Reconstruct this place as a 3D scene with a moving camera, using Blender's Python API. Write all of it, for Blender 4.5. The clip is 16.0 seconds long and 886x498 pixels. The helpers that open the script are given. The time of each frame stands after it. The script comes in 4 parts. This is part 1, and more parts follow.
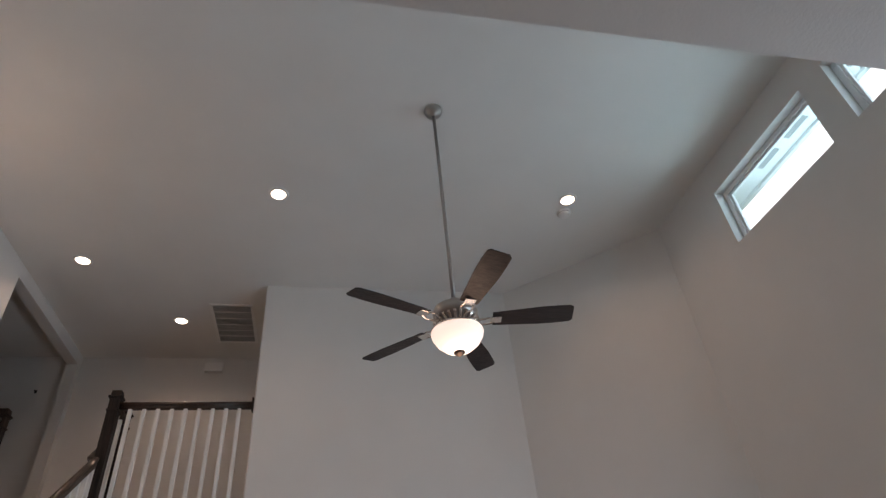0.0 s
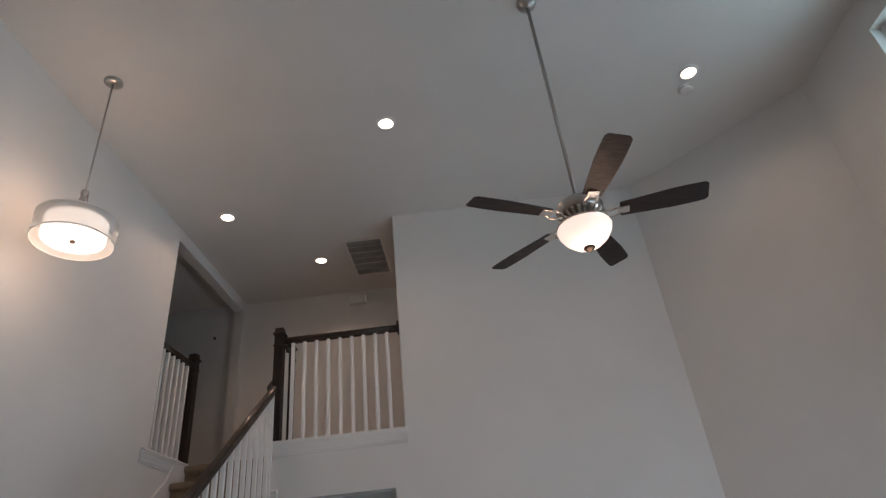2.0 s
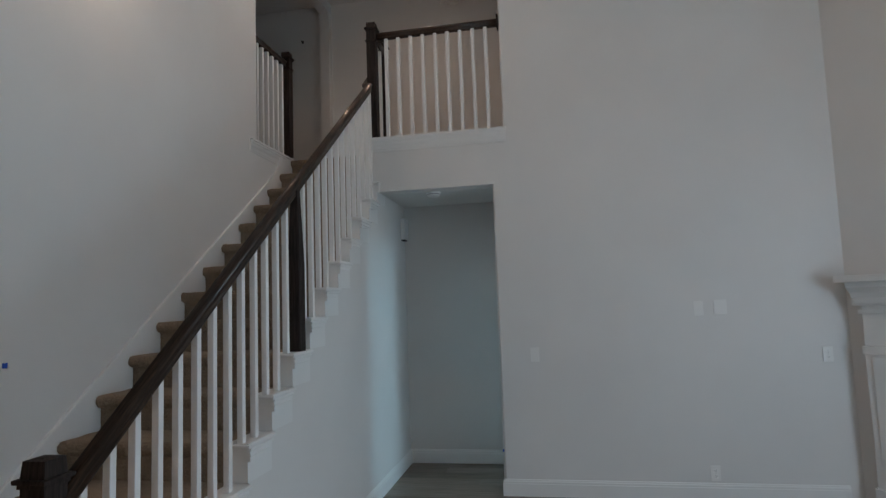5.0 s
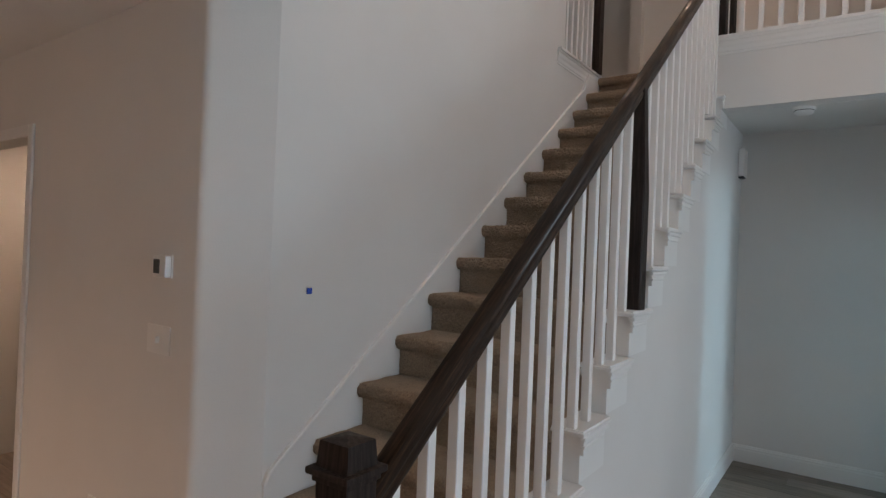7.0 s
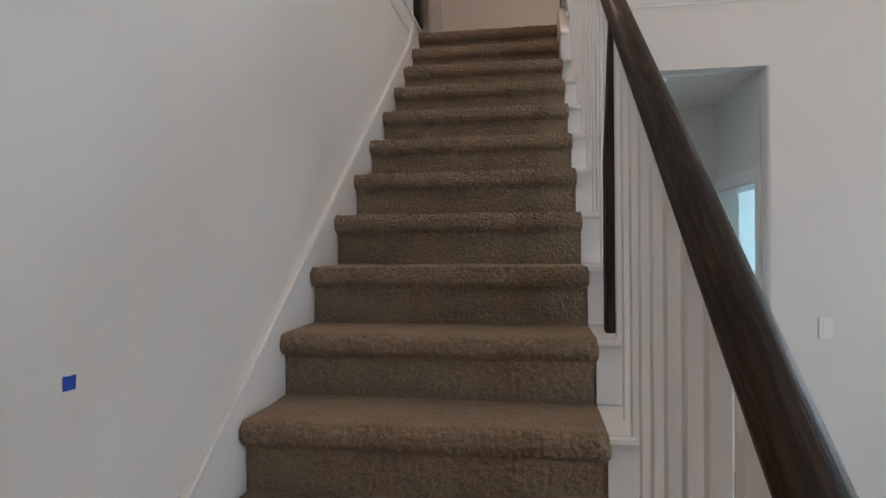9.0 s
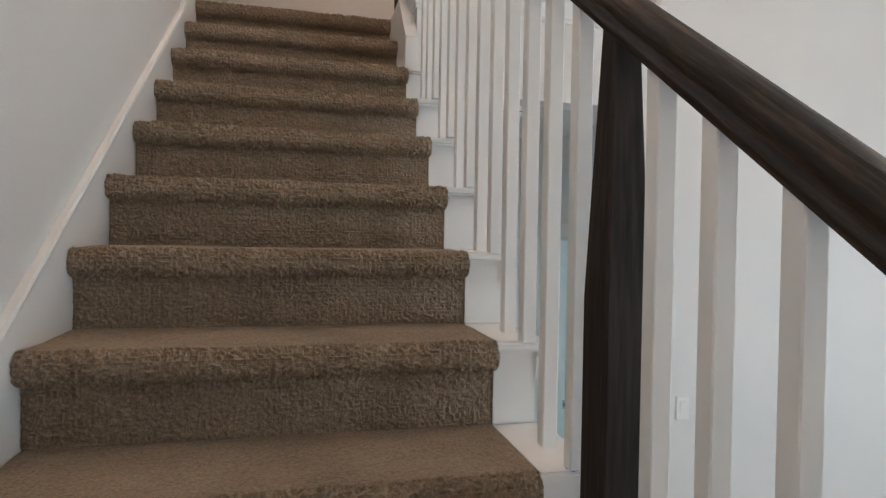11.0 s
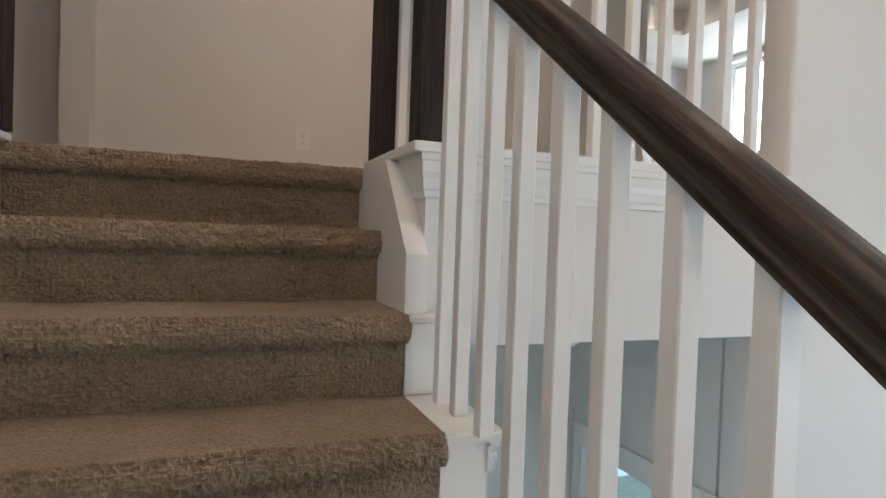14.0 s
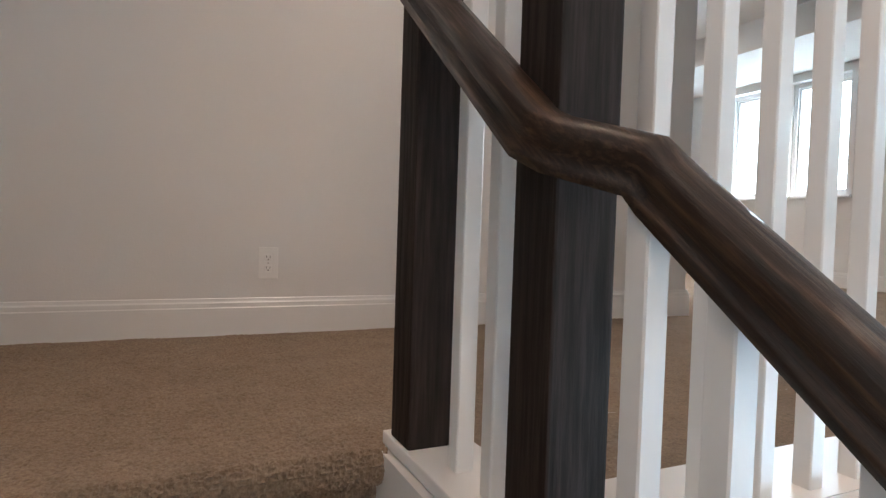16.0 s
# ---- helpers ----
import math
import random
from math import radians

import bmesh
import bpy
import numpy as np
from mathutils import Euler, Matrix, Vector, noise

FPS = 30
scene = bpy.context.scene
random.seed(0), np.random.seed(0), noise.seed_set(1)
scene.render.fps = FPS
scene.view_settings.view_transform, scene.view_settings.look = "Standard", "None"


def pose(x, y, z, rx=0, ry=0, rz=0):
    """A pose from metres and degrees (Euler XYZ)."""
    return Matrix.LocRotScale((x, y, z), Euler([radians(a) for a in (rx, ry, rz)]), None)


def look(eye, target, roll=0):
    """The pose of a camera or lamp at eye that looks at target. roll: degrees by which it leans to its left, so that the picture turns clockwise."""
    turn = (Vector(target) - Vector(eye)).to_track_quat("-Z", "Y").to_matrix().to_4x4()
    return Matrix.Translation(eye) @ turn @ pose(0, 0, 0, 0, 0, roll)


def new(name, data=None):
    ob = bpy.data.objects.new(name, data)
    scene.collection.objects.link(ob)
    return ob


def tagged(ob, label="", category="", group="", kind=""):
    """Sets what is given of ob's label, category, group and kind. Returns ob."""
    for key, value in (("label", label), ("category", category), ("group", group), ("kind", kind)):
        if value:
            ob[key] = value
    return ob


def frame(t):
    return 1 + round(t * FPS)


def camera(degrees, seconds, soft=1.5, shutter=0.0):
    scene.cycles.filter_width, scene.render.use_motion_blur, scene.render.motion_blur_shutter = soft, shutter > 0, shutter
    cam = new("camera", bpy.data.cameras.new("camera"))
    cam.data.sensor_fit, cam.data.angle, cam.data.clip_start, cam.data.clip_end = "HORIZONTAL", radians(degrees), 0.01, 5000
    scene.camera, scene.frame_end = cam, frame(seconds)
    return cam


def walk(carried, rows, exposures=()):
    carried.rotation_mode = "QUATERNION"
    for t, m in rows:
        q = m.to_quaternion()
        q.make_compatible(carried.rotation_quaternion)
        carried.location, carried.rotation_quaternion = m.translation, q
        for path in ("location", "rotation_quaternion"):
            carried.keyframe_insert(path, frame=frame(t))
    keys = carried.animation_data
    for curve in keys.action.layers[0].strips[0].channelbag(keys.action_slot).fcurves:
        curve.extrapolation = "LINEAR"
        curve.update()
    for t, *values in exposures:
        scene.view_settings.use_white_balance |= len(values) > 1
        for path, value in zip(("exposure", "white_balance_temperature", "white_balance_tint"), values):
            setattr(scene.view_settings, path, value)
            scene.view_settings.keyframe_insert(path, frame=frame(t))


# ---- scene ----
cam = camera(74.28, 16.0, soft=1.4, shutter=0.0)
# seconds, x, y, z, yaw, pitch, lean
PATH = [
    (0.0, 2.797, -5.881, 1.909, -10.74, 36.71, 4.72),
    (0.5, 2.803, -5.880, 1.902, -9.07, 36.90, 4.86),
    (1.0, 2.802, -5.857, 1.900, -2.69, 35.20, 5.55),
    (1.5, 2.816, -5.823, 1.878, 2.43, 33.34, 6.30),
    (2.0, 2.800, -5.810, 1.863, 3.88, 30.23, 5.56),
    (2.5, 2.776, -5.782, 1.845, 3.96, 25.94, 4.63),
    (3.0, 2.766, -5.732, 1.811, 4.64, 19.83, 4.20),
    (3.5, 2.768, -5.672, 1.793, 6.20, 15.12, 3.79),
    (3.7, 2.760, -5.672, 1.758, 6.71, 13.72, 3.62),
    (5.8, 2.462, -5.295, 1.629, 20.67, -0.34, -0.70),
    (6.0, 2.432, -5.210, 1.622, 25.23, -1.41, -0.94),
    (6.5, 2.161, -4.973, 1.605, 32.43, -0.32, -1.54),
    (7.0, 1.844, -4.816, 1.593, 35.25, 0.39, -2.29),
    (7.5, 1.545, -4.635, 1.597, 31.88, 0.89, -1.76),
    (8.0, 1.249, -4.409, 1.622, 29.41, 1.76, 0.24),
    (8.5, 0.997, -4.268, 1.638, 20.22, 1.00, 0.80),
    (8.7, 0.897, -4.179, 1.634, 15.27, 0.18, 0.70),
    (10.8, 0.533, -3.144, 1.943, -11.97, -1.31, -0.85),
    (11.0, 0.528, -3.048, 1.994, -13.21, -0.86, -0.96),
    (11.5, 0.494, -2.838, 2.147, -18.30, -0.71, -0.94),
    (12.0, 0.548, -2.631, 2.303, -21.70, 0.46, -2.20),
    (12.5, 0.505, -2.417, 2.446, -20.21, 1.09, -1.89),
    (13.0, 0.486, -2.229, 2.627, -20.06, 0.51, -1.04),
    (13.5, 0.542, -1.996, 2.830, -15.93, 1.34, -0.75),
    (14.0, 0.534, -1.810, 2.937, -20.77, -1.22, -2.07),
    (14.5, 0.568, -1.625, 3.055, -23.27, -0.04, -2.84),
    (15.0, 0.570, -1.381, 3.216, -20.94, -0.47, -2.20),
    (15.5, 0.532, -1.243, 3.355, -26.07, -1.11, -1.95),
    (16.0, 0.590, -0.998, 3.551, -24.66, -1.80, -1.82),
]
EXPOSURES = [(0.0, 1.04, 7050, 19), (3.7, 1.00, 6650, 13), (5.8, 1.20, 6500, 10), (7.0, 1.54, 7000, 16), (8.5, 1.76, 7100, 16),
             (10.8, 2.20, 6950, 12), (14.5, 2.20, 6600, 9), (16.0, 2.36, 6200, 9)]
walk(cam, [(t, pose(x, y, z, 90 + pitch, lean, yaw)) for t, x, y, z, yaw, pitch, lean in PATH], EXPOSURES)

# ---- plan, metres ----
RISE, RUN, STEPS = 0.1965, 0.2580, 16
F2 = RISE * STEPS            # upper floor
CEIL = 5.46                  # ceiling of the tall room and the landing
LOW = 2.67                   # ceiling of the lower rooms
XB, XR = 0.957, 1.067        # right end of the carpet, outer edge of the tread ends
XC = 1.026                   # line of balusters
YB = -0.450                  # back wall of the tall room
XJ, XP = 2.102, 2.215        # right jamb of the hall under the landing, end of the wall beside the landing
YL = 1.270                   # wall behind the landing
XE = 6.13                    # window wall
YF = -5.437                   # edge of the low ceiling that the walk starts under
SLOPE = RISE / RUN


def nose(k):
    """Front and height of the tread k steps under the landing."""
    return -k * RUN, F2 - k * RISE


# ---- world and light ----
world = bpy.data.worlds.new("sky")
scene.world = world
world.use_nodes = True
wn = world.node_tree
sky = wn.nodes.new("ShaderNodeTexSky")
sky.sky_type = "NISHITA"
sky.sun_disc = False
sky.dust_density, sky.air_density, sky.ozone_density = 6.0, 1.0, 0.4
sky.sun_elevation, sky.sun_rotation = radians(42), radians(200)
wn.links.new(sky.outputs[0], wn.nodes["Background"].inputs[0])
wn.nodes["Background"].inputs[1].default_value = 0.15


def lamp(name, kind, m, power, color, **props):
    data = bpy.data.lights.new(name, kind)
    data.energy, data.color = power, color
    for key, value in props.items():
        if key == "size":
            data.size = value
        elif key == "size_y":
            data.shape = "RECTANGLE"
            data.size_y = value
        elif key == "soft":
            data.shadow_soft_size = value
        elif key == "cone":
            data.spot_size = value
            data.spot_blend = 0.9
    ob = new(name, data)
    ob.matrix_world = m
    return ob


sun = lamp("sun", "SUN", look((0, 0, 20), (-6, 12, 0)), 2.0, (1.0, 0.95, 0.88))
sun.data.angle = radians(0.6)
DAY = (0.69, 0.84, 1.0)
WARM = (1.0, 0.70, 0.51)


# ---- materials ----
def material(name, color, rough=0.6, metal=0.0, coat=0.0):
    m = bpy.data.materials.new(name)
    m.use_nodes = True
    b = m.node_tree.nodes["Principled BSDF"]
    b.inputs["Base Color"].default_value = (*color, 1)
    b.inputs["Roughness"].default_value = rough
    b.inputs["Metallic"].default_value = metal
    b.inputs["Coat Weight"].default_value = coat
    return m


def noise_node(m, scale, detail=4.0, stretch=(1, 1, 1), rough=0.55):
    n = m.node_tree.nodes
    tc = n.new("ShaderNodeTexCoord")
    mp = n.new("ShaderNodeMapping")
    mp.inputs["Scale"].default_value = stretch
    tx = n.new("ShaderNodeTexNoise")
    tx.inputs["Scale"].default_value = scale
    tx.inputs["Detail"].default_value = detail
    tx.inputs["Roughness"].default_value = rough
    m.node_tree.links.new(tc.outputs["Object"], mp.inputs[0])
    m.node_tree.links.new(mp.outputs[0], tx.inputs["Vector"])
    return tx


def ramp(m, src, stops):
    r = m.node_tree.nodes.new("ShaderNodeValToRGB")
    e = r.color_ramp.elements
    while len(e) < len(stops):
        e.new(0.5)
    for el, (p, c) in zip(e, stops):
        el.position, el.color = p, (*c, 1)
    m.node_tree.links.new(src, r.inputs[0])
    return r


def bump(m, src, strength, distance):
    b = m.node_tree.nodes.new("ShaderNodeBump")
    b.inputs["Strength"].default_value = strength
    b.inputs["Distance"].default_value = distance
    m.node_tree.links.new(src, b.inputs["Height"])
    p = m.node_tree.nodes["Principled BSDF"]
    if p.inputs["Normal"].is_linked:
        m.node_tree.links.new(p.inputs["Normal"].links[0].from_socket, b.inputs["Normal"])
    m.node_tree.links.new(b.outputs[0], p.inputs["Normal"])


def paint(name, color, rough=0.55, grain=0.25):
    """Rolled wall paint: faint mottling and an orange-peel relief."""
    m = material(name, color, rough)
    broad = noise_node(m, 1.3, 3)
    c = ramp(m, broad.outputs["Fac"], [(0.3, tuple(v * 0.965 for v in color)), (0.7, tuple(min(1, v * 1.02) for v in color))])
    m.node_tree.links.new(c.outputs[0], m.node_tree.nodes["Principled BSDF"].inputs["Base Color"])
    fine = noise_node(m, 160, 3)
    bump(m, fine.outputs["Fac"], grain, 0.002)
    return m


def wood(name, dark, light, rough, along, coat=0.0, tilt=0.0, scale=3.2, relief=0.0015):
    """Stained open-grained wood; along: the axis of the grain; tilt: its slope in degrees."""
    m = material(name, dark, rough, 0, coat)
    s = [30.0, 30.0, 30.0]
    s["xyz".index(along)] = 1.6
    grain = noise_node(m, scale, 8, s, 0.65)
    if tilt:
        scaled = grain.inputs["Vector"].links[0].from_node
        turn = m.node_tree.nodes.new("ShaderNodeMapping")
        turn.inputs["Rotation"].default_value = (radians(-tilt), 0, 0)
        m.node_tree.links.new(scaled.inputs[0].links[0].from_socket, turn.inputs[0])
        m.node_tree.links.new(turn.outputs[0], scaled.inputs[0])
    c = ramp(m, grain.outputs["Fac"], [(0.30, tuple(v * 0.45 for v in dark)), (0.5, dark), (0.72, light)])
    m.node_tree.links.new(c.outputs[0], m.node_tree.nodes["Principled BSDF"].inputs["Base Color"])
    r = ramp(m, grain.outputs["Fac"], [(0.3, (rough + 0.2,) * 3), (0.7, (rough - 0.05,) * 3)])
    m.node_tree.links.new(r.outputs[0], m.node_tree.nodes["Principled BSDF"].inputs["Roughness"])
    bump(m, grain.outputs["Fac"], 0.55 if relief < 0.002 else 0.9, relief)
    b = m.node_tree.nodes["Principled BSDF"]
    b.inputs["Coat Roughness"].default_value = 0.10
    m.node_tree.links.new(b.inputs["Normal"].links[0].from_socket, b.inputs["Coat Normal"])
    return m


M_WALL = paint("wall_paint", (0.70, 0.692, 0.678))
M_CEIL = paint("ceiling_paint", (0.74, 0.73, 0.71), 0.8, 0.5)
M_TRIM = paint("white_trim_paint", (0.75, 0.75, 0.74), 0.32, 0.05)
M_RAIL = wood("dark_stained_wood_rail", (0.024, 0.013, 0.008), (0.088, 0.047, 0.026), 0.44, "y", 0.48, 37.2, 4.6, 0.0019)
M_LEVEL = wood("dark_stained_level_rail", (0.024, 0.013, 0.008), (0.088, 0.047, 0.026), 0.44, "y", 0.48, 0.0, 4.6, 0.0019)
for m in (M_RAIL, M_LEVEL):
    m.node_tree.nodes["Principled BSDF"].inputs["Specular IOR Level"].default_value = 0.25
M_POST = wood("dark_stained_wood_post", (0.017, 0.011, 0.009), (0.036, 0.023, 0.018), 0.6, "z", 0.02)
M_POST.node_tree.nodes["Principled BSDF"].inputs["Specular IOR Level"].default_value = 0.28
M_BLADE = wood("dark_walnut_blade", (0.012, 0.006, 0.005), (0.026, 0.013, 0.010), 0.5, "x")
M_NICKEL = material("brushed_nickel", (0.42, 0.40, 0.38), 0.32, 1.0)
M_BRONZE = material("dark_metal", (0.05, 0.04, 0.035), 0.35, 1.0)
M_PLASTIC = material("white_plastic", (0.77, 0.765, 0.75), 0.36)
M_DARK = material("dark_slot", (0.02, 0.02, 0.02), 0.5)
M_TAPE = material("blue_tape", (0.012, 0.07, 0.42), 0.6)
M_VINYL = material("white_window_vinyl", (0.80, 0.82, 0.83), 0.35)


def carpet_material():
    m = material("beige_cut_pile_carpet", (0.27, 0.215, 0.165), 1.0)
    b = m.node_tree.nodes["Principled BSDF"]
    b.inputs["Specular IOR Level"].default_value = 0.1
    b.inputs["Sheen Weight"].default_value = 0.08
    b.inputs["Sheen Roughness"].default_value = 0.6
    tuft = noise_node(m, 150, 6, (1, 1, 1), 0.75)
    broad = noise_node(m, 9, 5)
    mix = m.node_tree.nodes.new("ShaderNodeMix")
    mix.inputs[0].default_value = 0.22
    m.node_tree.links.new(tuft.outputs["Fac"], mix.inputs[2])
    m.node_tree.links.new(broad.outputs["Fac"], mix.inputs[3])
    c = ramp(m, mix.outputs[0], [(0.35, (0.178, 0.131, 0.092)), (0.48, (0.258, 0.195, 0.139)), (0.63, (0.345, 0.267, 0.195))])
    m.node_tree.links.new(c.outputs[0], b.inputs["Base Color"])
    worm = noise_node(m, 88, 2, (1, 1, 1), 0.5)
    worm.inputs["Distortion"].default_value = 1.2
    # shade of the gaps between tufts, multiplied into the yarn colour
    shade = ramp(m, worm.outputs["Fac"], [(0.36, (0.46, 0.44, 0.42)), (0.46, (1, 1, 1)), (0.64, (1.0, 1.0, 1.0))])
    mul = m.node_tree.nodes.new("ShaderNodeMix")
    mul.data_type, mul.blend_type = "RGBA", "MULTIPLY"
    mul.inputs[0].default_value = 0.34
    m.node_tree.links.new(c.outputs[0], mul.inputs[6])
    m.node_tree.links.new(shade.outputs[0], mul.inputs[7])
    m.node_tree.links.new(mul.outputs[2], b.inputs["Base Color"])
    bump(m, worm.outputs["Fac"], 0.5, 0.008)
    bump(m, tuft.outputs["Fac"], 0.7, 0.004)
    return m


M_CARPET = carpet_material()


def plank_material():
    m = material("grey_brown_vinyl_plank", (0.12, 0.10, 0.085), 0.42)
    n, l = m.node_tree.nodes, m.node_tree.links
    info = n.new("ShaderNodeObjectInfo")
    grain = noise_node(m, 2.2, 8, (1.3, 16, 16), 0.65)
    add = n.new("ShaderNodeMath")
    add.operation = "MULTIPLY_ADD"
    l.new(info.outputs["Random"], add.inputs[0])
    add.inputs[1].default_value = 0.34
    l.new(grain.outputs["Fac"], add.inputs[2])
    c = ramp(m, add.outputs[0], [(0.38, (0.075, 0.058, 0.046)), (0.66, (0.175, 0.144, 0.118)), (0.95, (0.28, 0.24, 0.205))])
    l.new(c.outputs[0], n["Principled BSDF"].inputs["Base Color"])
    bump(m, grain.outputs["Fac"], 0.25, 0.001)
    return m


M_PLANK = plank_material()


def glow(name, color, strength):
    m = bpy.data.materials.new(name)
    m.use_nodes = True
    n = m.node_tree.nodes
    n.remove(n["Principled BSDF"])
    e = n.new("ShaderNodeEmission")
    e.inputs[0].default_value = (*color, 1)
    e.inputs[1].default_value = strength
    m.node_tree.links.new(e.outputs[0], n["Material Output"].inputs[0])
    return m


M_LED = glow("warm_led_lens", (1.0, 0.84, 0.70), 4.0)


def lit_shade(name, color, strength):
    """White frosted glass or cloth that lets a bulb's light through."""
    m = material(name, (0.72, 0.70, 0.67), 0.45)
    b = m.node_tree.nodes["Principled BSDF"]
    b.inputs["Emission Color"].default_value = (*color, 1)
    b.inputs["Emission Strength"].default_value = strength
    return m


M_BOWL = lit_shade("lit_frosted_bowl", (1.0, 0.85, 0.75), 0.42)


def glass_material(name, rough=0.0, tint=(0.95, 0.98, 0.98)):
    m = bpy.data.materials.new(name)
    m.use_nodes = True
    b = m.node_tree.nodes["Principled BSDF"]
    b.inputs["Base Color"].default_value = (*tint, 1)
    b.inputs["Roughness"].default_value = rough
    b.inputs["Transmission Weight"].default_value = 1.0
    b.inputs["IOR"].default_value = 1.45
    return m


M_GLASS = glass_material("window_glass")
# dark blue put into clear glass to stand in for dimmer daylight
M_DIMMED = glass_material("sky_dimming_glass", 0.0, (0.36, 0.53, 0.60))


# ---- building helpers ----
def mesh_of(name, bm, mat, smooth=False):
    me = bpy.data.meshes.new(name)
    bmesh.ops.recalc_face_normals(bm, faces=bm.faces)
    bm.to_mesh(me)
    bm.free()
    for p in me.polygons:
        p.use_smooth = smooth
    me.materials.append(mat)
    return me


def part(name, bm, mat, parent=None, label="", smooth=False):
    ob = new(name, mesh_of(name, bm, mat, smooth))
    if parent is not None:
        ob.parent = parent
    if label:
        ob["label"] = label
    return ob


def thing(name, x, y, z, label, category, group="", rz=0):
    ob = new(name)
    ob.empty_display_size = 0.05
    ob.matrix_world = pose(x, y, z, 0, 0, rz)
    return tagged(ob, label, category, group)


def structure(ob, label, category):
    return tagged(ob, label, category, kind="structure")


def box(bm, x0, x1, y0, y1, z0, z1, bevel=0.0):
    r = bmesh.ops.create_cube(bm, size=1.0)
    vs = r["verts"]
    for v in vs:
        v.co = Vector((x0 + (v.co.x + 0.5) * (x1 - x0), y0 + (v.co.y + 0.5) * (y1 - y0), z0 + (v.co.z + 0.5) * (z1 - z0)))
    if bevel:
        es = {e for v in vs for e in v.link_edges}
        bmesh.ops.bevel(bm, geom=list(es), offset=bevel, segments=2, affect="EDGES", profile=0.6)
    return bm


def slab(x0, x1, y0, y1, z0, z1, bevel=0.0):
    return box(bmesh.new(), x0, x1, y0, y1, z0, z1, bevel)


def prism(points, axis, a, b):
    """A closed outline of (u, v) points, swept along an axis from a to b. u, v are the two other axes in xyz order."""
    bm = bmesh.new()
    rings = []
    for s in (a, b):
        ring = []
        for u, v in points:
            co = {"x": (s, u, v), "y": (u, s, v), "z": (u, v, s)}[axis]
            ring.append(bm.verts.new(co))
        rings.append(ring)
    n = len(points)
    for i in range(n):
        bm.faces.new((rings[0][i], rings[0][(i + 1) % n], rings[1][(i + 1) % n], rings[1][i]))
    bm.faces.new(rings[0])
    bm.faces.new(rings[1][::-1])
    return bm


def lathe(profile, steps=32, bm=None, center=(0, 0, 0)):
    """Turns (radius, height) points about the z axis."""
    bm = bm or bmesh.new()
    cx, cy, cz = center
    rings = []
    for r, z in profile:
        if r < 1e-5:
            rings.append([bm.verts.new((cx, cy, cz + z))])
        else:
            rings.append([bm.verts.new((cx + r * math.cos(2 * math.pi * i / steps), cy + r * math.sin(2 * math.pi * i / steps), cz + z)) for i in range(steps)])
    for a, b in zip(rings, rings[1:]):
        for i in range(steps):
            j = (i + 1) % steps
            if len(a) == 1 and len(b) > 1:
                bm.faces.new((a[0], b[i], b[j]))
            elif len(b) == 1 and len(a) > 1:
                bm.faces.new((a[i], a[j], b[0]))
            elif len(a) > 1:
                bm.faces.new((a[i], a[j], b[j], b[i]))
    return bm


def sweep(points, outline, bm=None, up=(0, 0, 1)):
    """Sweeps an outline of (side, up) offsets along a line of points, mitred at its bends."""
    bm = bm or bmesh.new()
    pts = [Vector(p) for p in points]
    rings = []
    for i, p in enumerate(pts):
        d0 = (pts[i] - pts[i - 1]).normalized() if i else (pts[1] - pts[0]).normalized()
        d1 = (pts[i + 1] - pts[i]).normalized() if i + 1 < len(pts) else d0
        t = (d0 + d1).normalized()
        side = t.cross(Vector(up)).normalized()
        top = side.cross(t).normalized()
        k = 1 / max(0.5, t.dot(d1))
        rings.append([bm.verts.new(p + side * u * (k if abs(d0.x * d1.y - d0.y * d1.x) > 0.01 else 1) + top * v * (k if abs(d0.z - d1.z) > 0.01 else 1)) for u, v in outline])
    n = len(outline)
    for a, b in zip(rings, rings[1:]):
        for i in range(n):
            bm.faces.new((a[i], a[(i + 1) % n], b[(i + 1) % n], b[i]))
    bm.faces.new(rings[0])
    bm.faces.new(rings[-1][::-1])
    return bm


def tube(points, radius, sides=10, bm=None):
    ring = [(radius * math.cos(2 * math.pi * i / sides), radius * math.sin(2 * math.pi * i / sides)) for i in range(sides)]
    return sweep(points, ring, bm)


def wall_with_holes(name, axis, at, thick, u0, u1, z0, z1, holes, mat=None):
    """A wall in the plane axis = at (its face on the low side), built of blocks round its openings (u0, u1, z0, z1)."""
    us = sorted({u0, u1, *[h[0] for h in holes], *[h[1] for h in holes]})
    zs = sorted({z0, z1, *[h[2] for h in holes], *[h[3] for h in holes]})
    bm = bmesh.new()
    grid = {}

    def vert(i, j, s):
        key = (i, j, s)
        if key not in grid:
            w = at + thick * s
            grid[key] = bm.verts.new((w, us[i], zs[j]) if axis == "x" else (us[i], w, zs[j]))
        return grid[key]

    solid = {}
    for i in range(len(us) - 1):
        for j in range(len(zs) - 1):
            uc, zc = (us[i] + us[i + 1]) / 2, (zs[j] + zs[j + 1]) / 2
            solid[i, j] = not any(h[0] < uc < h[1] and h[2] < zc < h[3] for h in holes)
    for (i, j), full in solid.items():
        if not full:
            continue
        for s in (0, 1):
            bm.faces.new((vert(i, j, s), vert(i + 1, j, s), vert(i + 1, j + 1, s), vert(i, j + 1, s)))
        for di, dj, a, b in ((-1, 0, (i, j), (i, j + 1)), (1, 0, (i + 1, j), (i + 1, j + 1)), (0, -1, (i, j), (i + 1, j)), (0, 1, (i, j + 1), (i + 1, j + 1))):
            if not solid.get((i + di, j + dj), False):
                bm.faces.new((vert(*a, 0), vert(*b, 0), vert(*b, 1), vert(*a, 1)))
    return part(name, bm, mat or M_WALL)


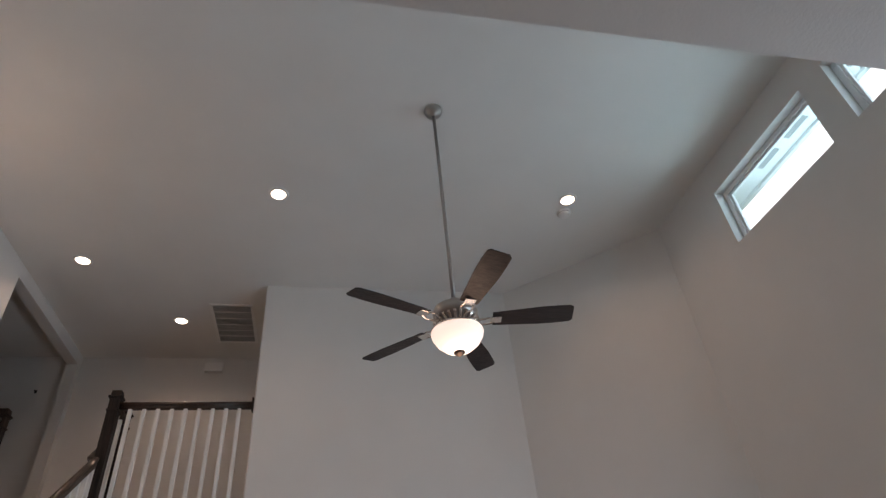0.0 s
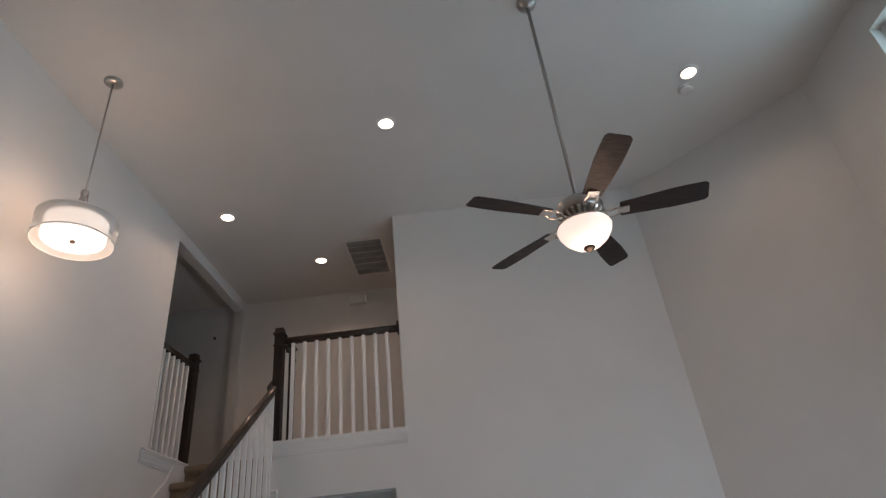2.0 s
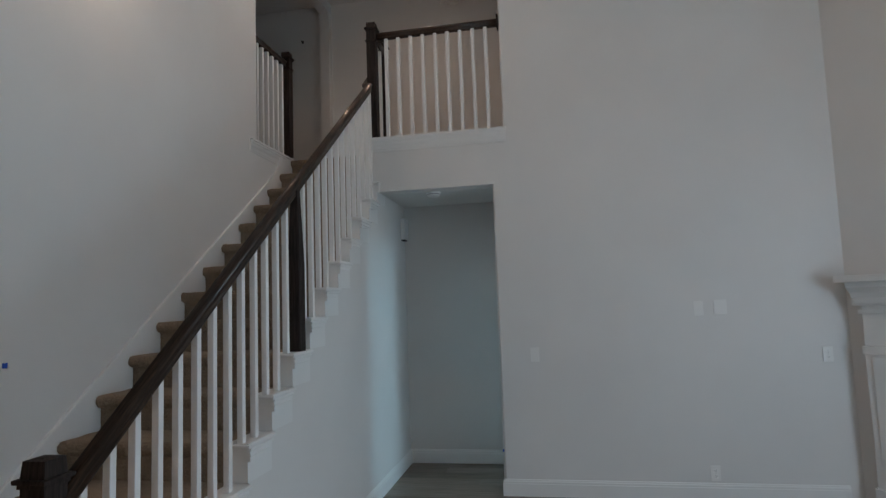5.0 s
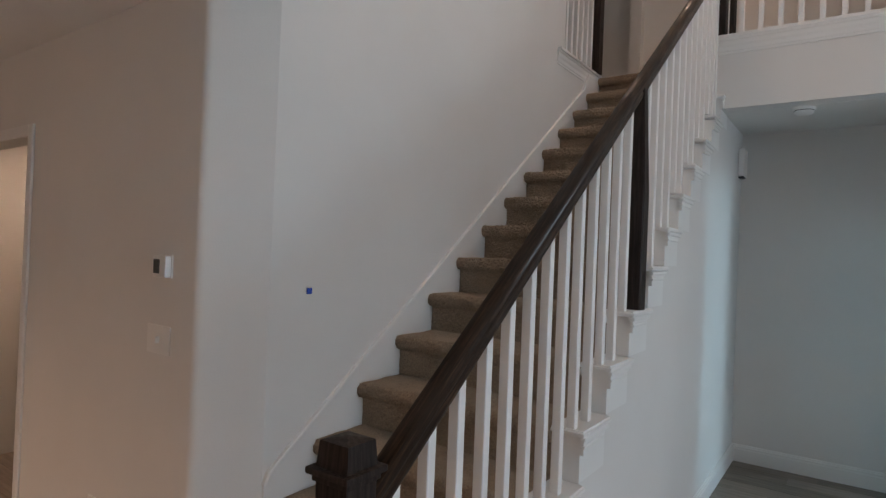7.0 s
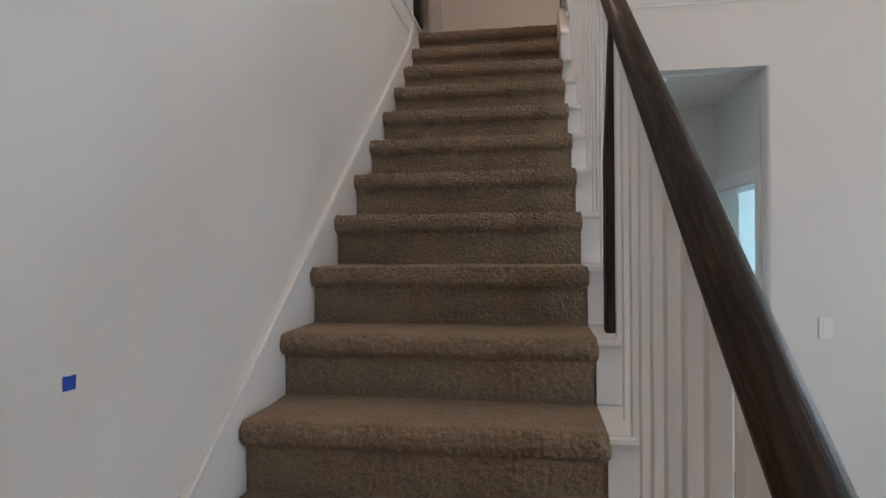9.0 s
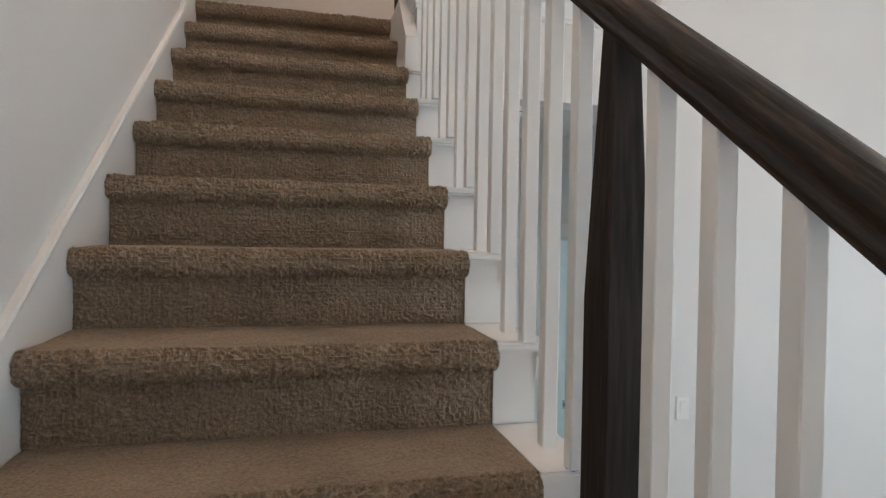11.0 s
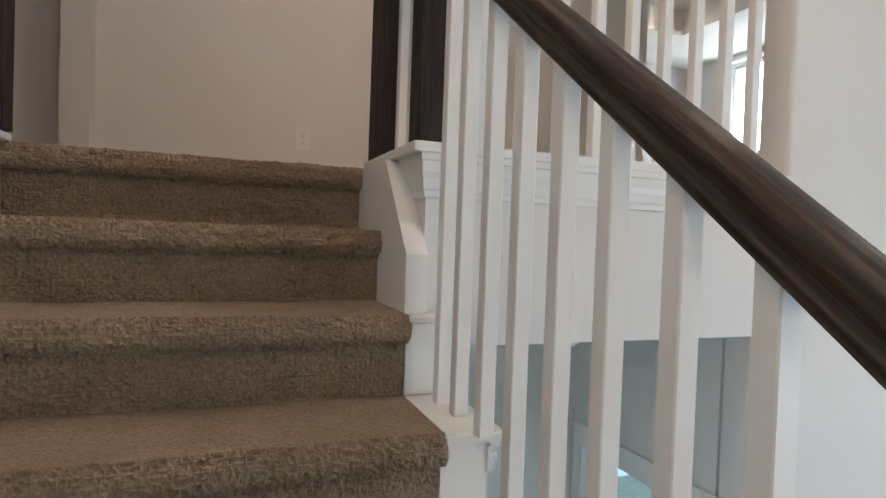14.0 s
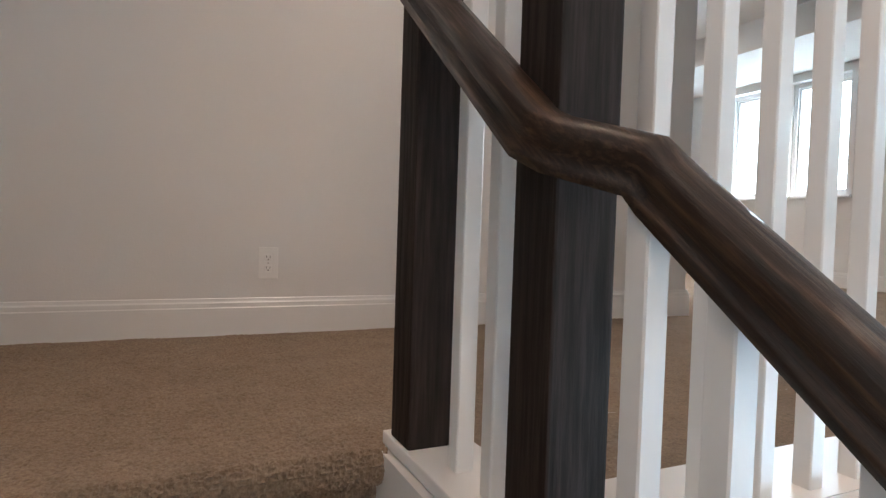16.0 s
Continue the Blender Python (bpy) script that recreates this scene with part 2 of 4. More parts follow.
def bullnose(ob, test, radius=0.019):
    """Round off the drywall corners whose edges pass the test."""
    bm = bmesh.new()
    bm.from_mesh(ob.data)
    bmesh.ops.recalc_face_normals(bm, faces=bm.faces)
    picked = [e_ for e_ in bm.edges if len(e_.link_faces) == 2 and e_.calc_face_angle() > 1.0 and test(e_.verts[0].co, e_.verts[1].co)]
    bmesh.ops.bevel(bm, geom=picked, offset=radius, segments=5, affect="EDGES", profile=0.5)
    bm.to_mesh(ob.data)
    bm.free()


# ---- large structure ----
T = 0.12
X0 = -0.02                   # face of the stair's left wall
YC, XD, YT = -3.338, -0.178, -3.55   # slanted end of that wall, and the wall with the thermostat
wl = wall_with_holes("wall_stair", "x", X0 - T, T, -8.2, YL, 0.0, CEIL,
                     [(-8.2, YC, 0.0, LOW - 0.06), (-0.68, 0.05, F2 + 0.0, 5.32), (0.05, YL - 0.10, F2, 5.32)])
structure(wl, "tall off-white painted wall beside the stair", "wall")
run = math.hypot(X0 - XD, YC - YT)
ux, uy = (X0 - XD) / run, (YC - YT) / run
nose_arc = []
for i in range(7):                       # bullnose towards the thermostat wall
    a = i / 6
    p, q, c = (XD + 0.022 * ux, YT + 0.022 * uy), (XD - 0.022, YT), (XD, YT)
    nose_arc.append(tuple((1 - a) ** 2 * p[k] + 2 * a * (1 - a) * c[k] + a * a * q[k] for k in (0, 1)))
bm = prism([(X0, YC)] + nose_arc + [(XD - 0.022, YT + T), (X0 - T, YC + 0.001)], "z", 0.0, LOW - 0.06)
structure(part("wall_corner", bm, M_WALL), "narrow slanted off-white wall end", "wall")
wt = wall_with_holes("wall_thermostat", "y", YT, T, -6.0, XD - 0.022, 0.0, LOW - 0.06, [(-2.60, -1.78, 0.0, 2.13)])
structure(wt, "off-white painted wall with thermostat", "wall")
wb = wall_with_holes("wall_back", "y", YB, T, XR - 0.02, 4.83, 0.0, CEIL, [(XR - 0.02, XJ, 0.0, LOW - 0.01), (XR - 0.02, XP, F2 - 0.02, CEIL)])
bullnose(wb, lambda a, b: abs(a.x - b.x) < 1e-4 and abs(a.y - b.y) < 1e-4 and (abs(a.x - XJ) < 1e-3 or abs(a.x - XP) < 1e-3))
structure(wb, "tall plain off-white painted back wall", "wall")
d = XE - 4.83
bm = prism([(4.83, YB), (XE, YB - d), (XE + 0.16, YB - d), (XE + 0.16, YB - d + 0.05), (4.88, YB + T), (4.83, YB + T)], "z", 0.0, CEIL)
structure(part("wall_fireplace", bm, M_WALL), "slanted off-white wall above the fireplace", "wall")
WINDOWS = [(-3.73, -2.61, 4.62, 5.17), (-5.07, -3.95, 4.62, 5.17)]
LOWWIN = [(-3.73, -2.61, 0.55, 2.35), (-5.07, -3.95, 0.55, 2.35)]
we = wall_with_holes("wall_windows", "x", XE, 0.16, -8.2, YB - d, 0.0, CEIL, WINDOWS + LOWWIN)
structure(we, "tall off-white wall with high windows", "wall")
structure(part("wall_south", slab(-6.0, XE + 0.16, -8.32, -8.2, 0.0, CEIL), M_WALL), "off-white wall behind the walk", "wall")
structure(part("wall_west", slab(-6.12, -6.0, -8.32, 4.32, 0.0, CEIL), M_WALL), "off-white outer wall", "wall")
structure(part("wall_header", slab(X0, XE, YF - T, YF, LOW, CEIL), M_WALL), "off-white wall above the wide opening", "wall")
structure(part("ceiling_kitchen", slab(X0, XE, -8.2, YF - T, LOW + 0.004, LOW + 0.1), M_CEIL), "low white textured ceiling", "ceiling")
structure(part("ceiling_side", slab(-6.0, X0 - 0.004, -8.2, 4.2, LOW - 0.064, LOW + 0.1), M_CEIL), "low white ceiling of the side passage", "ceiling")
structure(part("ceiling", slab(X0 - T, XE + 0.16, YF - T, 4.2, CEIL, CEIL + 0.1), M_CEIL), "high white textured ceiling", "ceiling")
structure(part("ceiling_upper_hall", slab(-4.12, X0 - T, -1.72, 4.2, CEIL, CEIL + 0.1), M_CEIL), "white ceiling of the upper hall", "ceiling")
structure(part("floor", slab(-6.0, XE, -8.2, 4.2, -0.12, -0.008), M_DARK), "dark underlay under the plank floor", "floor")
bm = bmesh.new()
box(bm, -4.0, XR - 0.02, 0.06, 4.2, LOW + 0.1, F2 - 0.03)
box(bm, XR - 0.02, XE, YB + T, 4.2, LOW + 0.1, F2 - 0.03)
structure(part("landing_slab", bm, M_WALL), "floor structure of the landing", "floor")
wk = wall_with_holes("wall_landing", "y", YL, T, -4.0, 3.05, F2 - 0.03, CEIL, [])
structure(wk, "cream painted wall behind the landing", "wall")
structure(part("wall_loft_return", slab(2.93, 3.05, YL + T, 4.2, F2 - 0.03, CEIL), M_WALL), "cream wall end at the loft", "wall")
LOFTWIN = [(2.32, 2.92, 3.99, 5.12), (3.02, 3.62, 3.99, 5.12)]
wlw = wall_with_holes("wall_loft", "x", XE, 0.16, YB - d, 4.2, F2 - 0.03, CEIL, LOFTWIN)
structure(wlw, "cream wall of the loft with windows", "wall")
LOWROOM = (0.9, 2.7, 0.5, 2.1)
structure(wall_with_holes("wall_lower_east", "x", XE, 0.16, YB - d, 4.2, 0.0, F2 - 0.03, [LOWROOM]), "off-white outer wall", "wall")
structure(part("wall_north", slab(-6.0, XE + 0.16, 4.2, 4.32, 0.0, CEIL), M_WALL), "off-white outer wall at the back", "wall")
structure(part("wall_upper_hall", slab(-4.12, -4.0, -1.6, 4.2, F2 - 0.03, CEIL), M_WALL), "wall of the upper hall", "wall")
structure(part("wall_upper_hall_south", slab(-4.12, X0 - T, -1.72, -1.6, LOW + 0.1, CEIL), M_WALL), "wall of the upper hall", "wall")
structure(part("floor_upper_hall", slab(-4.0, X0 - T, -1.6, 0.0, F2 - 0.1, F2 - 0.002), M_CARPET), "beige carpet of the upper hall", "floor")
HB = 0.500                   # back of the hall under the landing
structure(part("wall_hall_back", slab(XR - 0.02, XJ + T, HB, HB + T, 0.0, LOW - 0.01), M_WALL), "plain wall at the back of the hall", "wall")
wh = wall_with_holes("wall_hall_side", "x", XJ, T, YB + T, HB, 0.0, LOW - 0.01, [(-0.29, 0.44, 0.0, 2.02)])
structure(wh, "wall of the hall with a doorway", "wall")
structure(part("ceiling_hall", slab(XR - 0.02, XE, YB + T, 4.2, LOW - 0.012, LOW + 0.1), M_CEIL), "white ceiling of the hall", "ceiling")

# baseboards: a board with an eased, stepped top, along a run of the walls
BASE = [(0.0, 0.0), (0.016, 0.0), (0.016, 0.100), (0.013, 0.104), (0.013, 0.118), (0.008, 0.124), (0.006, 0.134), (0.0, 0.136)]


def baseboard(points, z, label="white painted baseboard"):
    ob = part("baseboard", sweep([(x, y, z) for x, y in points], BASE), M_TRIM)
    return structure(ob, label, "baseboard")


ZL = 2 * RISE                # tread on which the slanted wall stands
e = 0.002
baseboard([(X0 + e, YC - 0.0), (XD, YT - e)][::-1], ZL)
baseboard([(XD - 0.01, YT - e), (-1.78, YT - e)][::-1], 0.0)
baseboard([(-2.60, YT - e), (-5.9, YT - e)][::-1], 0.0)
baseboard([(4.83 - 0.1, YB - e), (XJ - e, YB - e), (XJ - e, -0.39)][::-1], 0.0)
baseboard([(XJ - e, HB - e), (XR + e - 0.014, HB - e), (XR + e - 0.014, -3.80)][::-1], 0.0)
baseboard([(X0 - 0.5, YL - e), (3.05 + e, YL - e), (3.05 + e, 3.5)], F2)
baseboard([(X0 + e, YL - 0.098), (X0 + e, YL - 0.02)], F2)
baseboard([(XE - e, 4.19), (XE - e, YB + T)], F2)
baseboard([(XJ + T + 0.01, 4.2 - e), (XE - 0.02, 4.2 - e)], 0.0)

# ---- staircase ----
stair = thing("staircase", 0.5, -3.9, 0.0, "straight carpeted staircase with white painted tread ends", "staircase")


def under(ob, parent, label=""):
    """Parent an object built in world places."""
    ob.parent = parent
    ob.matrix_parent_inverse = parent.matrix_world.inverted()
    if label:
        ob["label"] = label
    return ob


def field(rng, u, v, cu, cv):
    """Smooth random values at the crossings of u and v (metres), with cells of cu x cv."""
    u, v = u / cu, v / cv
    g = rng.random((int(u[-1]) + 3, int(v[-1]) + 3))
    i, j = u.astype(int), v.astype(int)
    a, b = (u - i)[:, None], (v - j)[None, :]
    a, b = a * a * (3 - 2 * a), b * b * (3 - 2 * b)
    g00, g10, g01, g11 = g[np.ix_(i, j)], g[np.ix_(i + 1, j)], g[np.ix_(i, j + 1)], g[np.ix_(i + 1, j + 1)]
    return (g00 * (1 - a) + g10 * a) * (1 - b) + (g01 * (1 - a) + g11 * a) * b


def pile(rng, u, v, cell):
    """Tufts of a cut pile: curled ridges at two sizes, with deep gaps between them."""
    a = 1 - np.abs(field(rng, u, v, cell, cell * 1.25) * 2 - 1)
    b = 1 - np.abs(field(rng, u, v, cell * 0.62, cell * 0.62) * 2 - 1)
    return 0.62 * a ** 1.5 + 0.38 * b + 0.10 * (rng.random((len(u), len(v))) - 0.5)


def carpet_sheet(name, line, x0, x1, step, seed, relief, fine=None, sink=0.006):
    """A carpet laid over an outline of (y, z) points between x0 and x1; relief(normal_y, normal_z) gives the depth of its pile.
    fine: the spacing of the mesh on its rounded noses; sink: how far its side edges are tucked down."""
    rng = np.random.default_rng(seed)
    fine = fine or step
    pts = [np.array(line[0], float)]
    for p, q in zip(line, line[1:]):
        p, q = np.array(p, float), np.array(q, float)
        n = max(1, int(np.hypot(*(q - p)) / (fine if np.hypot(*(q - p)) < 0.03 else step) + 0.5))
        pts += [p + (q - p) * (i + 1) / n for i in range(n)]
    pts = np.array(pts)
    tang = np.gradient(pts, axis=0)
    tang /= np.linalg.norm(tang, axis=1)[:, None]
    normal = np.stack([-tang[:, 1], tang[:, 0]], 1)
    u = np.r_[0.0, np.cumsum(np.linalg.norm(np.diff(pts, axis=0), axis=1))]
    nu, nv = len(pts), max(2, int((x1 - x0) / fine))
    v = np.linspace(0.0, x1 - x0, nv)
    depth = np.array([relief(ny, nz) for ny, nz in normal])
    h = (pile(rng, u, v, 0.0092) - 0.5) * depth[:, None]
    h += (field(rng, u, v, 0.07, 0.10) - 0.5) * 0.005
    edge = np.minimum(np.arange(nv), np.arange(nv)[::-1])
    h -= sink * np.exp(-edge / 1.5)[None, :]
    co = np.empty((nu, nv, 3))
    co[:, :, 0] = x0 + v[None, :] + (rng.random((nu, nv)) - 0.5) * fine * 0.5
    co[:, :, 1] = pts[:, 0][:, None] + normal[:, 0][:, None] * h
    co[:, :, 2] = pts[:, 1][:, None] + normal[:, 1][:, None] * h
    co[:, 0, 0], co[:, -1, 0] = x0, x1
    idx = np.arange(nu * nv).reshape(nu, nv)
    quads = np.stack([idx[:-1, :-1], idx[:-1, 1:], idx[1:, 1:], idx[1:, :-1]], -1).reshape(-1, 4)
    me = bpy.data.meshes.new(name)
    me.from_pydata(co.reshape(-1, 3).tolist(), [], quads.tolist())
    me.polygons.foreach_set("use_smooth", [fine > 0.004] * len(quads))
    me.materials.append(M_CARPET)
    return new(name, me)


def step_line(k, depth):
    y, z = nose(k)
    line = [(y + 0.040, z - RISE - 0.01), (y + 0.040, z - 0.074), (y + 0.036, z - 0.068)]
    for i in range(11):
        a = radians(-90 - 18 * i)
        line.append((y + 0.033 + 0.035 * math.cos(a), z - 0.034 + 0.034 * math.sin(a)))
    return line + [(y + depth, z)]


def stair_relief(ny, nz):
    """Deep on the nosing, where the pile opens, middling on risers, shallow on treads."""
    if nz > 0.97:
        return 0.0018
    if ny < -0.97:
        return 0.0070
    return 0.0135


def landing_relief(ny, nz):
    """As on the steps, with the less trodden pile of the landing behind the nosing."""
    return 0.0050 if nz > 0.97 else stair_relief(ny, nz)


for k in range(15, 0, -1):
    xl = X0 + 0.0125 if k < 14 else -0.26
    fine = 0.0026 if k < 9 else 0.0045
    under(carpet_sheet("carpet_step", step_line(k, RUN + 0.041), xl, XB, 0.0033 if k < 9 else 0.005, 40 + k, stair_relief, fine), stair)
under(carpet_sheet("carpet_step", step_line(0, YL), X0 + 0.0125, XB, 0.0033, 40, landing_relief, 0.0026, 0.0), stair)

for k in range(1, 16):
    y, z = nose(k)
    yf = y + 0.036
    under(part("tread_riser", slab(XB - 0.004, XR - 0.012, yf, y + RUN + 0.03, z - RISE + 0.0, z - 0.026), M_TRIM), stair)
    bm = slab(XB - 0.004, XR + 0.014, y + 0.004, y + RUN + 0.034, z - 0.026, z - 0.001)
    es = [e_ for e_ in bm.edges if all(v.co.y < y + 0.01 for v in e_.verts) and abs(e_.verts[0].co.z - e_.verts[1].co.z) < 1e-4]
    es += [e_ for e_ in bm.edges if all(v.co.x > XR for v in e_.verts) and abs(e_.verts[0].co.z - e_.verts[1].co.z) < 1e-4]
    bmesh.ops.bevel(bm, geom=list(set(es)), offset=0.007, segments=3, affect="EDGES")
    under(part("tread_end", bm, M_TRIM), stair)
    # scroll-cut bracket and cove under the return of the tread
    pr = [(yf - 0.004, z - 0.027), (y + RUN + 0.012, z - 0.027), (y + RUN + 0.010, z - 0.044), (y + RUN - 0.030, z - 0.052), (y + RUN - 0.045, z - 0.078),
          (yf + 0.012, z - 0.094), (yf - 0.004, z - 0.094)]
    under(part("bracket", prism(pr, "x", XR - 0.013, XR + 0.004), M_TRIM), stair)
    under(part("cove", slab(XR - 0.013, XR + 0.011, yf - 0.010, y + RUN + 0.012, z - 0.044, z - 0.0265, 0.006), M_TRIM), stair)
    under(part("bead", slab(XR - 0.013, XR + 0.009, yf - 0.006, y + RUN - 0.034, z - 0.070, z - 0.058, 0.004), M_TRIM), stair)
pts = [(nose(15)[0] + 0.045, 0.0)]
for k in range(15, 0, -1):
    y, z = nose(k)
    pts += [(y + 0.045, z - 0.03), (y + RUN + 0.045, z - 0.03)]
pts += [(HB, F2 - 0.25), (HB, 0.0)]
under(part("stringer_wall", prism(pts, "x", XB + 0.005, XR - 0.014), M_WALL), stair, "off-white drywall below the treads")
# skirt board on the wall side, with a plain cap bead
zt = 0.052
line = [(YC, nose(13)[1] + 0.075), (YC + 0.02, nose(13)[1] + 0.118), (-0.30, F2 - 0.30 * SLOPE + zt), (-0.19, F2 + 0.035)]
pts = [(YC, ZL)] + line + [(0.02, F2 + 0.02), (0.02, F2 - 0.3)]
low = [(-0.05, F2 - 0.55), (YC + 0.25, ZL - 0.05)]
under(part("skirt_board", prism(pts + low, "x", X0 + 0.001, X0 + 0.014), M_TRIM), stair)
bead = [(0.0, -0.012), (0.018, -0.012), (0.020, -0.004), (0.016, 0.004), (0.0, 0.004)]
under(part("skirt_cap", sweep([(X0 + 0.001, y, z) for y, z in line], bead), M_TRIM), stair)
# raised end panel where the treads meet the landing
pts = [(nose(2)[0] + 0.03, nose(2)[1] - 0.05), (nose(2)[0] + 0.03, F2 - RISE - 0.055), (nose(2)[0] + 0.05, F2 - RISE - 0.035), (-0.27, F2 - 0.006), (0.055, F2 - 0.006), (0.055, F2 - 2 * RISE)]
under(part("end_panel", prism(pts, "x", XB - 0.012, XB + 0.0435), M_TRIM), stair)

# ---- landing ----
lc = carpet_sheet("floor_landing", [(0.05, F2), (YL, F2)], XB - 0.008, 2.6, 0.005, 91, lambda a, b: 0.0050, None, 0.0)
structure(lc, "beige cut-pile carpet of the landing", "floor")
lb = carpet_sheet("floor_loft", [(YB + T + 0.045, F2), (0.05, F2)], XR + 0.03, 2.6, 0.008, 92, lambda a, b: 0.005)
structure(lb, "beige cut-pile carpet of the loft", "floor")
bm = bmesh.new()
box(bm, 2.6, XE, 0.095, 4.19, F2 - 0.03, F2)
box(bm, 2.6, XE, YB + T, 0.095, F2 - 0.03, F2)
box(bm, -4.0, X0 + 0.012, 0.05, 4.19, F2 - 0.03, F2)
structure(part("floor_loft_far", bm, M_CARPET), "beige carpet of the loft and upper hall", "floor")

# knee wall caps with a crown moulding below
CROWN = [(0.0, 0.0), (0.034, 0.0), (0.034, -0.016), (0.027, -0.020), (0.026, -0.046), (0.018, -0.062), (0.015, -0.086), (0.009, -0.092), (0.008, -0.106), (0.0, -0.108)]
ZK = F2 + 0.022
cap = thing("balcony_ledge", 1.6, YB, ZK, "white painted ledge with crown moulding under the balcony railing", "ledge")
bm = bmesh.new()
box(bm, XB + 0.002, XR + 0.03, YB - 0.024, 0.055, F2 - 0.004, ZK, 0.004)
box(bm, XR + 0.03, XP + 0.03, YB - 0.024, YB - 0.001, F2 - 0.004, ZK, 0.004)
box(bm, XR + 0.03, XP - 0.002, YB - 0.001, YB + 0.17, F2 - 0.004, ZK)
under(part("cap_board", bm, M_TRIM), cap)
line = [(XB + 0.042, -0.10, F2 - 0.0045), (XB + 0.042, YB - 0.002, F2 - 0.0045), (XP + 0.025, YB - 0.002, F2 - 0.0045)]
under(part("crown", sweep(line, [(u * 0.55, v) for u, v in CROWN]), M_TRIM), cap)
bm = slab(XB + 0.044, XR - 0.006, YB + 0.001, 0.05, LOW, F2 - 0.006)
under(part("ledge_wall", bm, M_WALL), cap)
lcap = thing("hall_ledge", X0, -0.3, ZK, "white painted ledge with moulding in the opening to the upper hall", "ledge")
bm = slab(X0 - T - 0.03, X0 + 0.03, -0.80, 0.05, F2 + 0.002, ZK, 0.004)
under(part("cap_board", bm, M_TRIM), lcap)
line = [(X0 + 0.001, -0.10, F2 + 0.002), (X0 + 0.001, -0.812, F2 + 0.002)]
under(part("crown", sweep(line[::-1], [(u * 0.55, v) for u, v in CROWN]), M_TRIM), lcap)


# ---- railings ----
def newel(name, x, y, z0, z1, rings, taper=False):
    """A square post with a moulded cap."""
    h = 0.044
    bm = slab(x - h, x + h, y - h, y + h, z0, z1 - 0.05, 0.004)
    post = part(name, bm, M_POST)
    bm = bmesh.new()
    box(bm, x - h - 0.016, x + h + 0.016, y - h - 0.016, y + h + 0.016, z1 - 0.075, z1 - 0.060, 0.005)
    box(bm, x - h - 0.006, x + h + 0.006, y - h - 0.006, y + h + 0.006, z1 - 0.090, z1 - 0.075, 0.004)
    top = bmesh.ops.create_cube(bm, size=1.0)["verts"]
    for v in top:
        k = 0.90 if v.co.z > 0 else 1.0
        v.co = Vector((x + v.co.x * 2 * h * k, y + v.co.y * 2 * h * k, z1 - 0.06 + (v.co.z + 0.5) * 0.052))
    bmesh.ops.poke(bm, faces=[f for f in bm.faces if f.normal.z > 0.9 and f.calc_center_median().z > z1 - 0.012], offset=0.008)
    under(part("post_cap", bm, M_POST), post)
    for zr in rings:
        bm = slab(x - h - 0.008, x + h + 0.008, y - h - 0.008, y + h + 0.008, zr - 0.009, zr + 0.009, 0.006)
        under(part("band", bm, M_POST), post)
    return post


RAIL = [(-0.022, -0.036), (0.022, -0.036), (0.024, -0.022), (0.018, -0.014), (0.025, -0.006), (0.030, 0.006), (0.030, 0.016), (0.025, 0.024), (0.013, 0.028),
        (0.0, 0.030), (-0.013, 0.028), (-0.026, 0.024), (-0.031, 0.016), (-0.031, 0.006), (-0.026, -0.006), (-0.018, -0.014), (-0.024, -0.022)]
HR = 0.893                   # middle of the sloping rail above the nosings


def rail_z(y):
    return F2 + y * SLOPE + HR


def baluster_mesh(name, h_front, h_back):
    """A square baluster with a slanted top and a slim shoe edge."""
    w = 0.0157
    bm = slab(-w, w, -w, w, 0.0, 1.0)
    for v in bm.verts:
        if v.co.z > 0.5:
            v.co.z = h_front if v.co.y < 0 else h_back
    up = [e_ for e_ in bm.edges if abs(e_.verts[0].co.z - e_.verts[1].co.z) > 0.3]
    bmesh.ops.bevel(bm, geom=up, offset=0.0022, segments=1, affect="EDGES")
    return mesh_of(name, bm, M_TRIM)


rail = thing("stair_railing", XC, -3.9, 0.0, "stair railing with dark stained handrail and white square balusters", "railing")
YN, YM = -3.945, nose(9)[0] + 0.155
under(newel("newel_post", XC - 0.015, YN, RISE, 1.215, [1.02]), rail, "dark stained square newel post")
# tapered post under the rail
bm = bmesh.new()
zb, zt = nose(9)[1] - 0.001, rail_z(YM) - 0.02
prof = [(0.040, zb), (0.040, zb + 0.53), (0.0385, zb + 0.57), (0.022, zt)]
rings = []
for r, z in prof:
    c = r * 0.14
    rings.append([bm.verts.new((XC + 0.006 + sx, YM + sy, z)) for sx, sy in ((-r + c, -r), (r - c, -r), (r, -r + c), (r, r - c), (r - c, r), (-r + c, r), (-r, r - c), (-r, -r + c))])
for a, b in zip(rings, rings[1:]):
    for i in range(8):
        bm.faces.new((a[i], a[(i + 1) % 8], b[(i + 1) % 8], b[i]))
bm.faces.new(rings[0])
bm.faces.new(rings[-1])
under(part("tapered_post", bm, M_POST), rail, "dark stained post tapering to the rail")
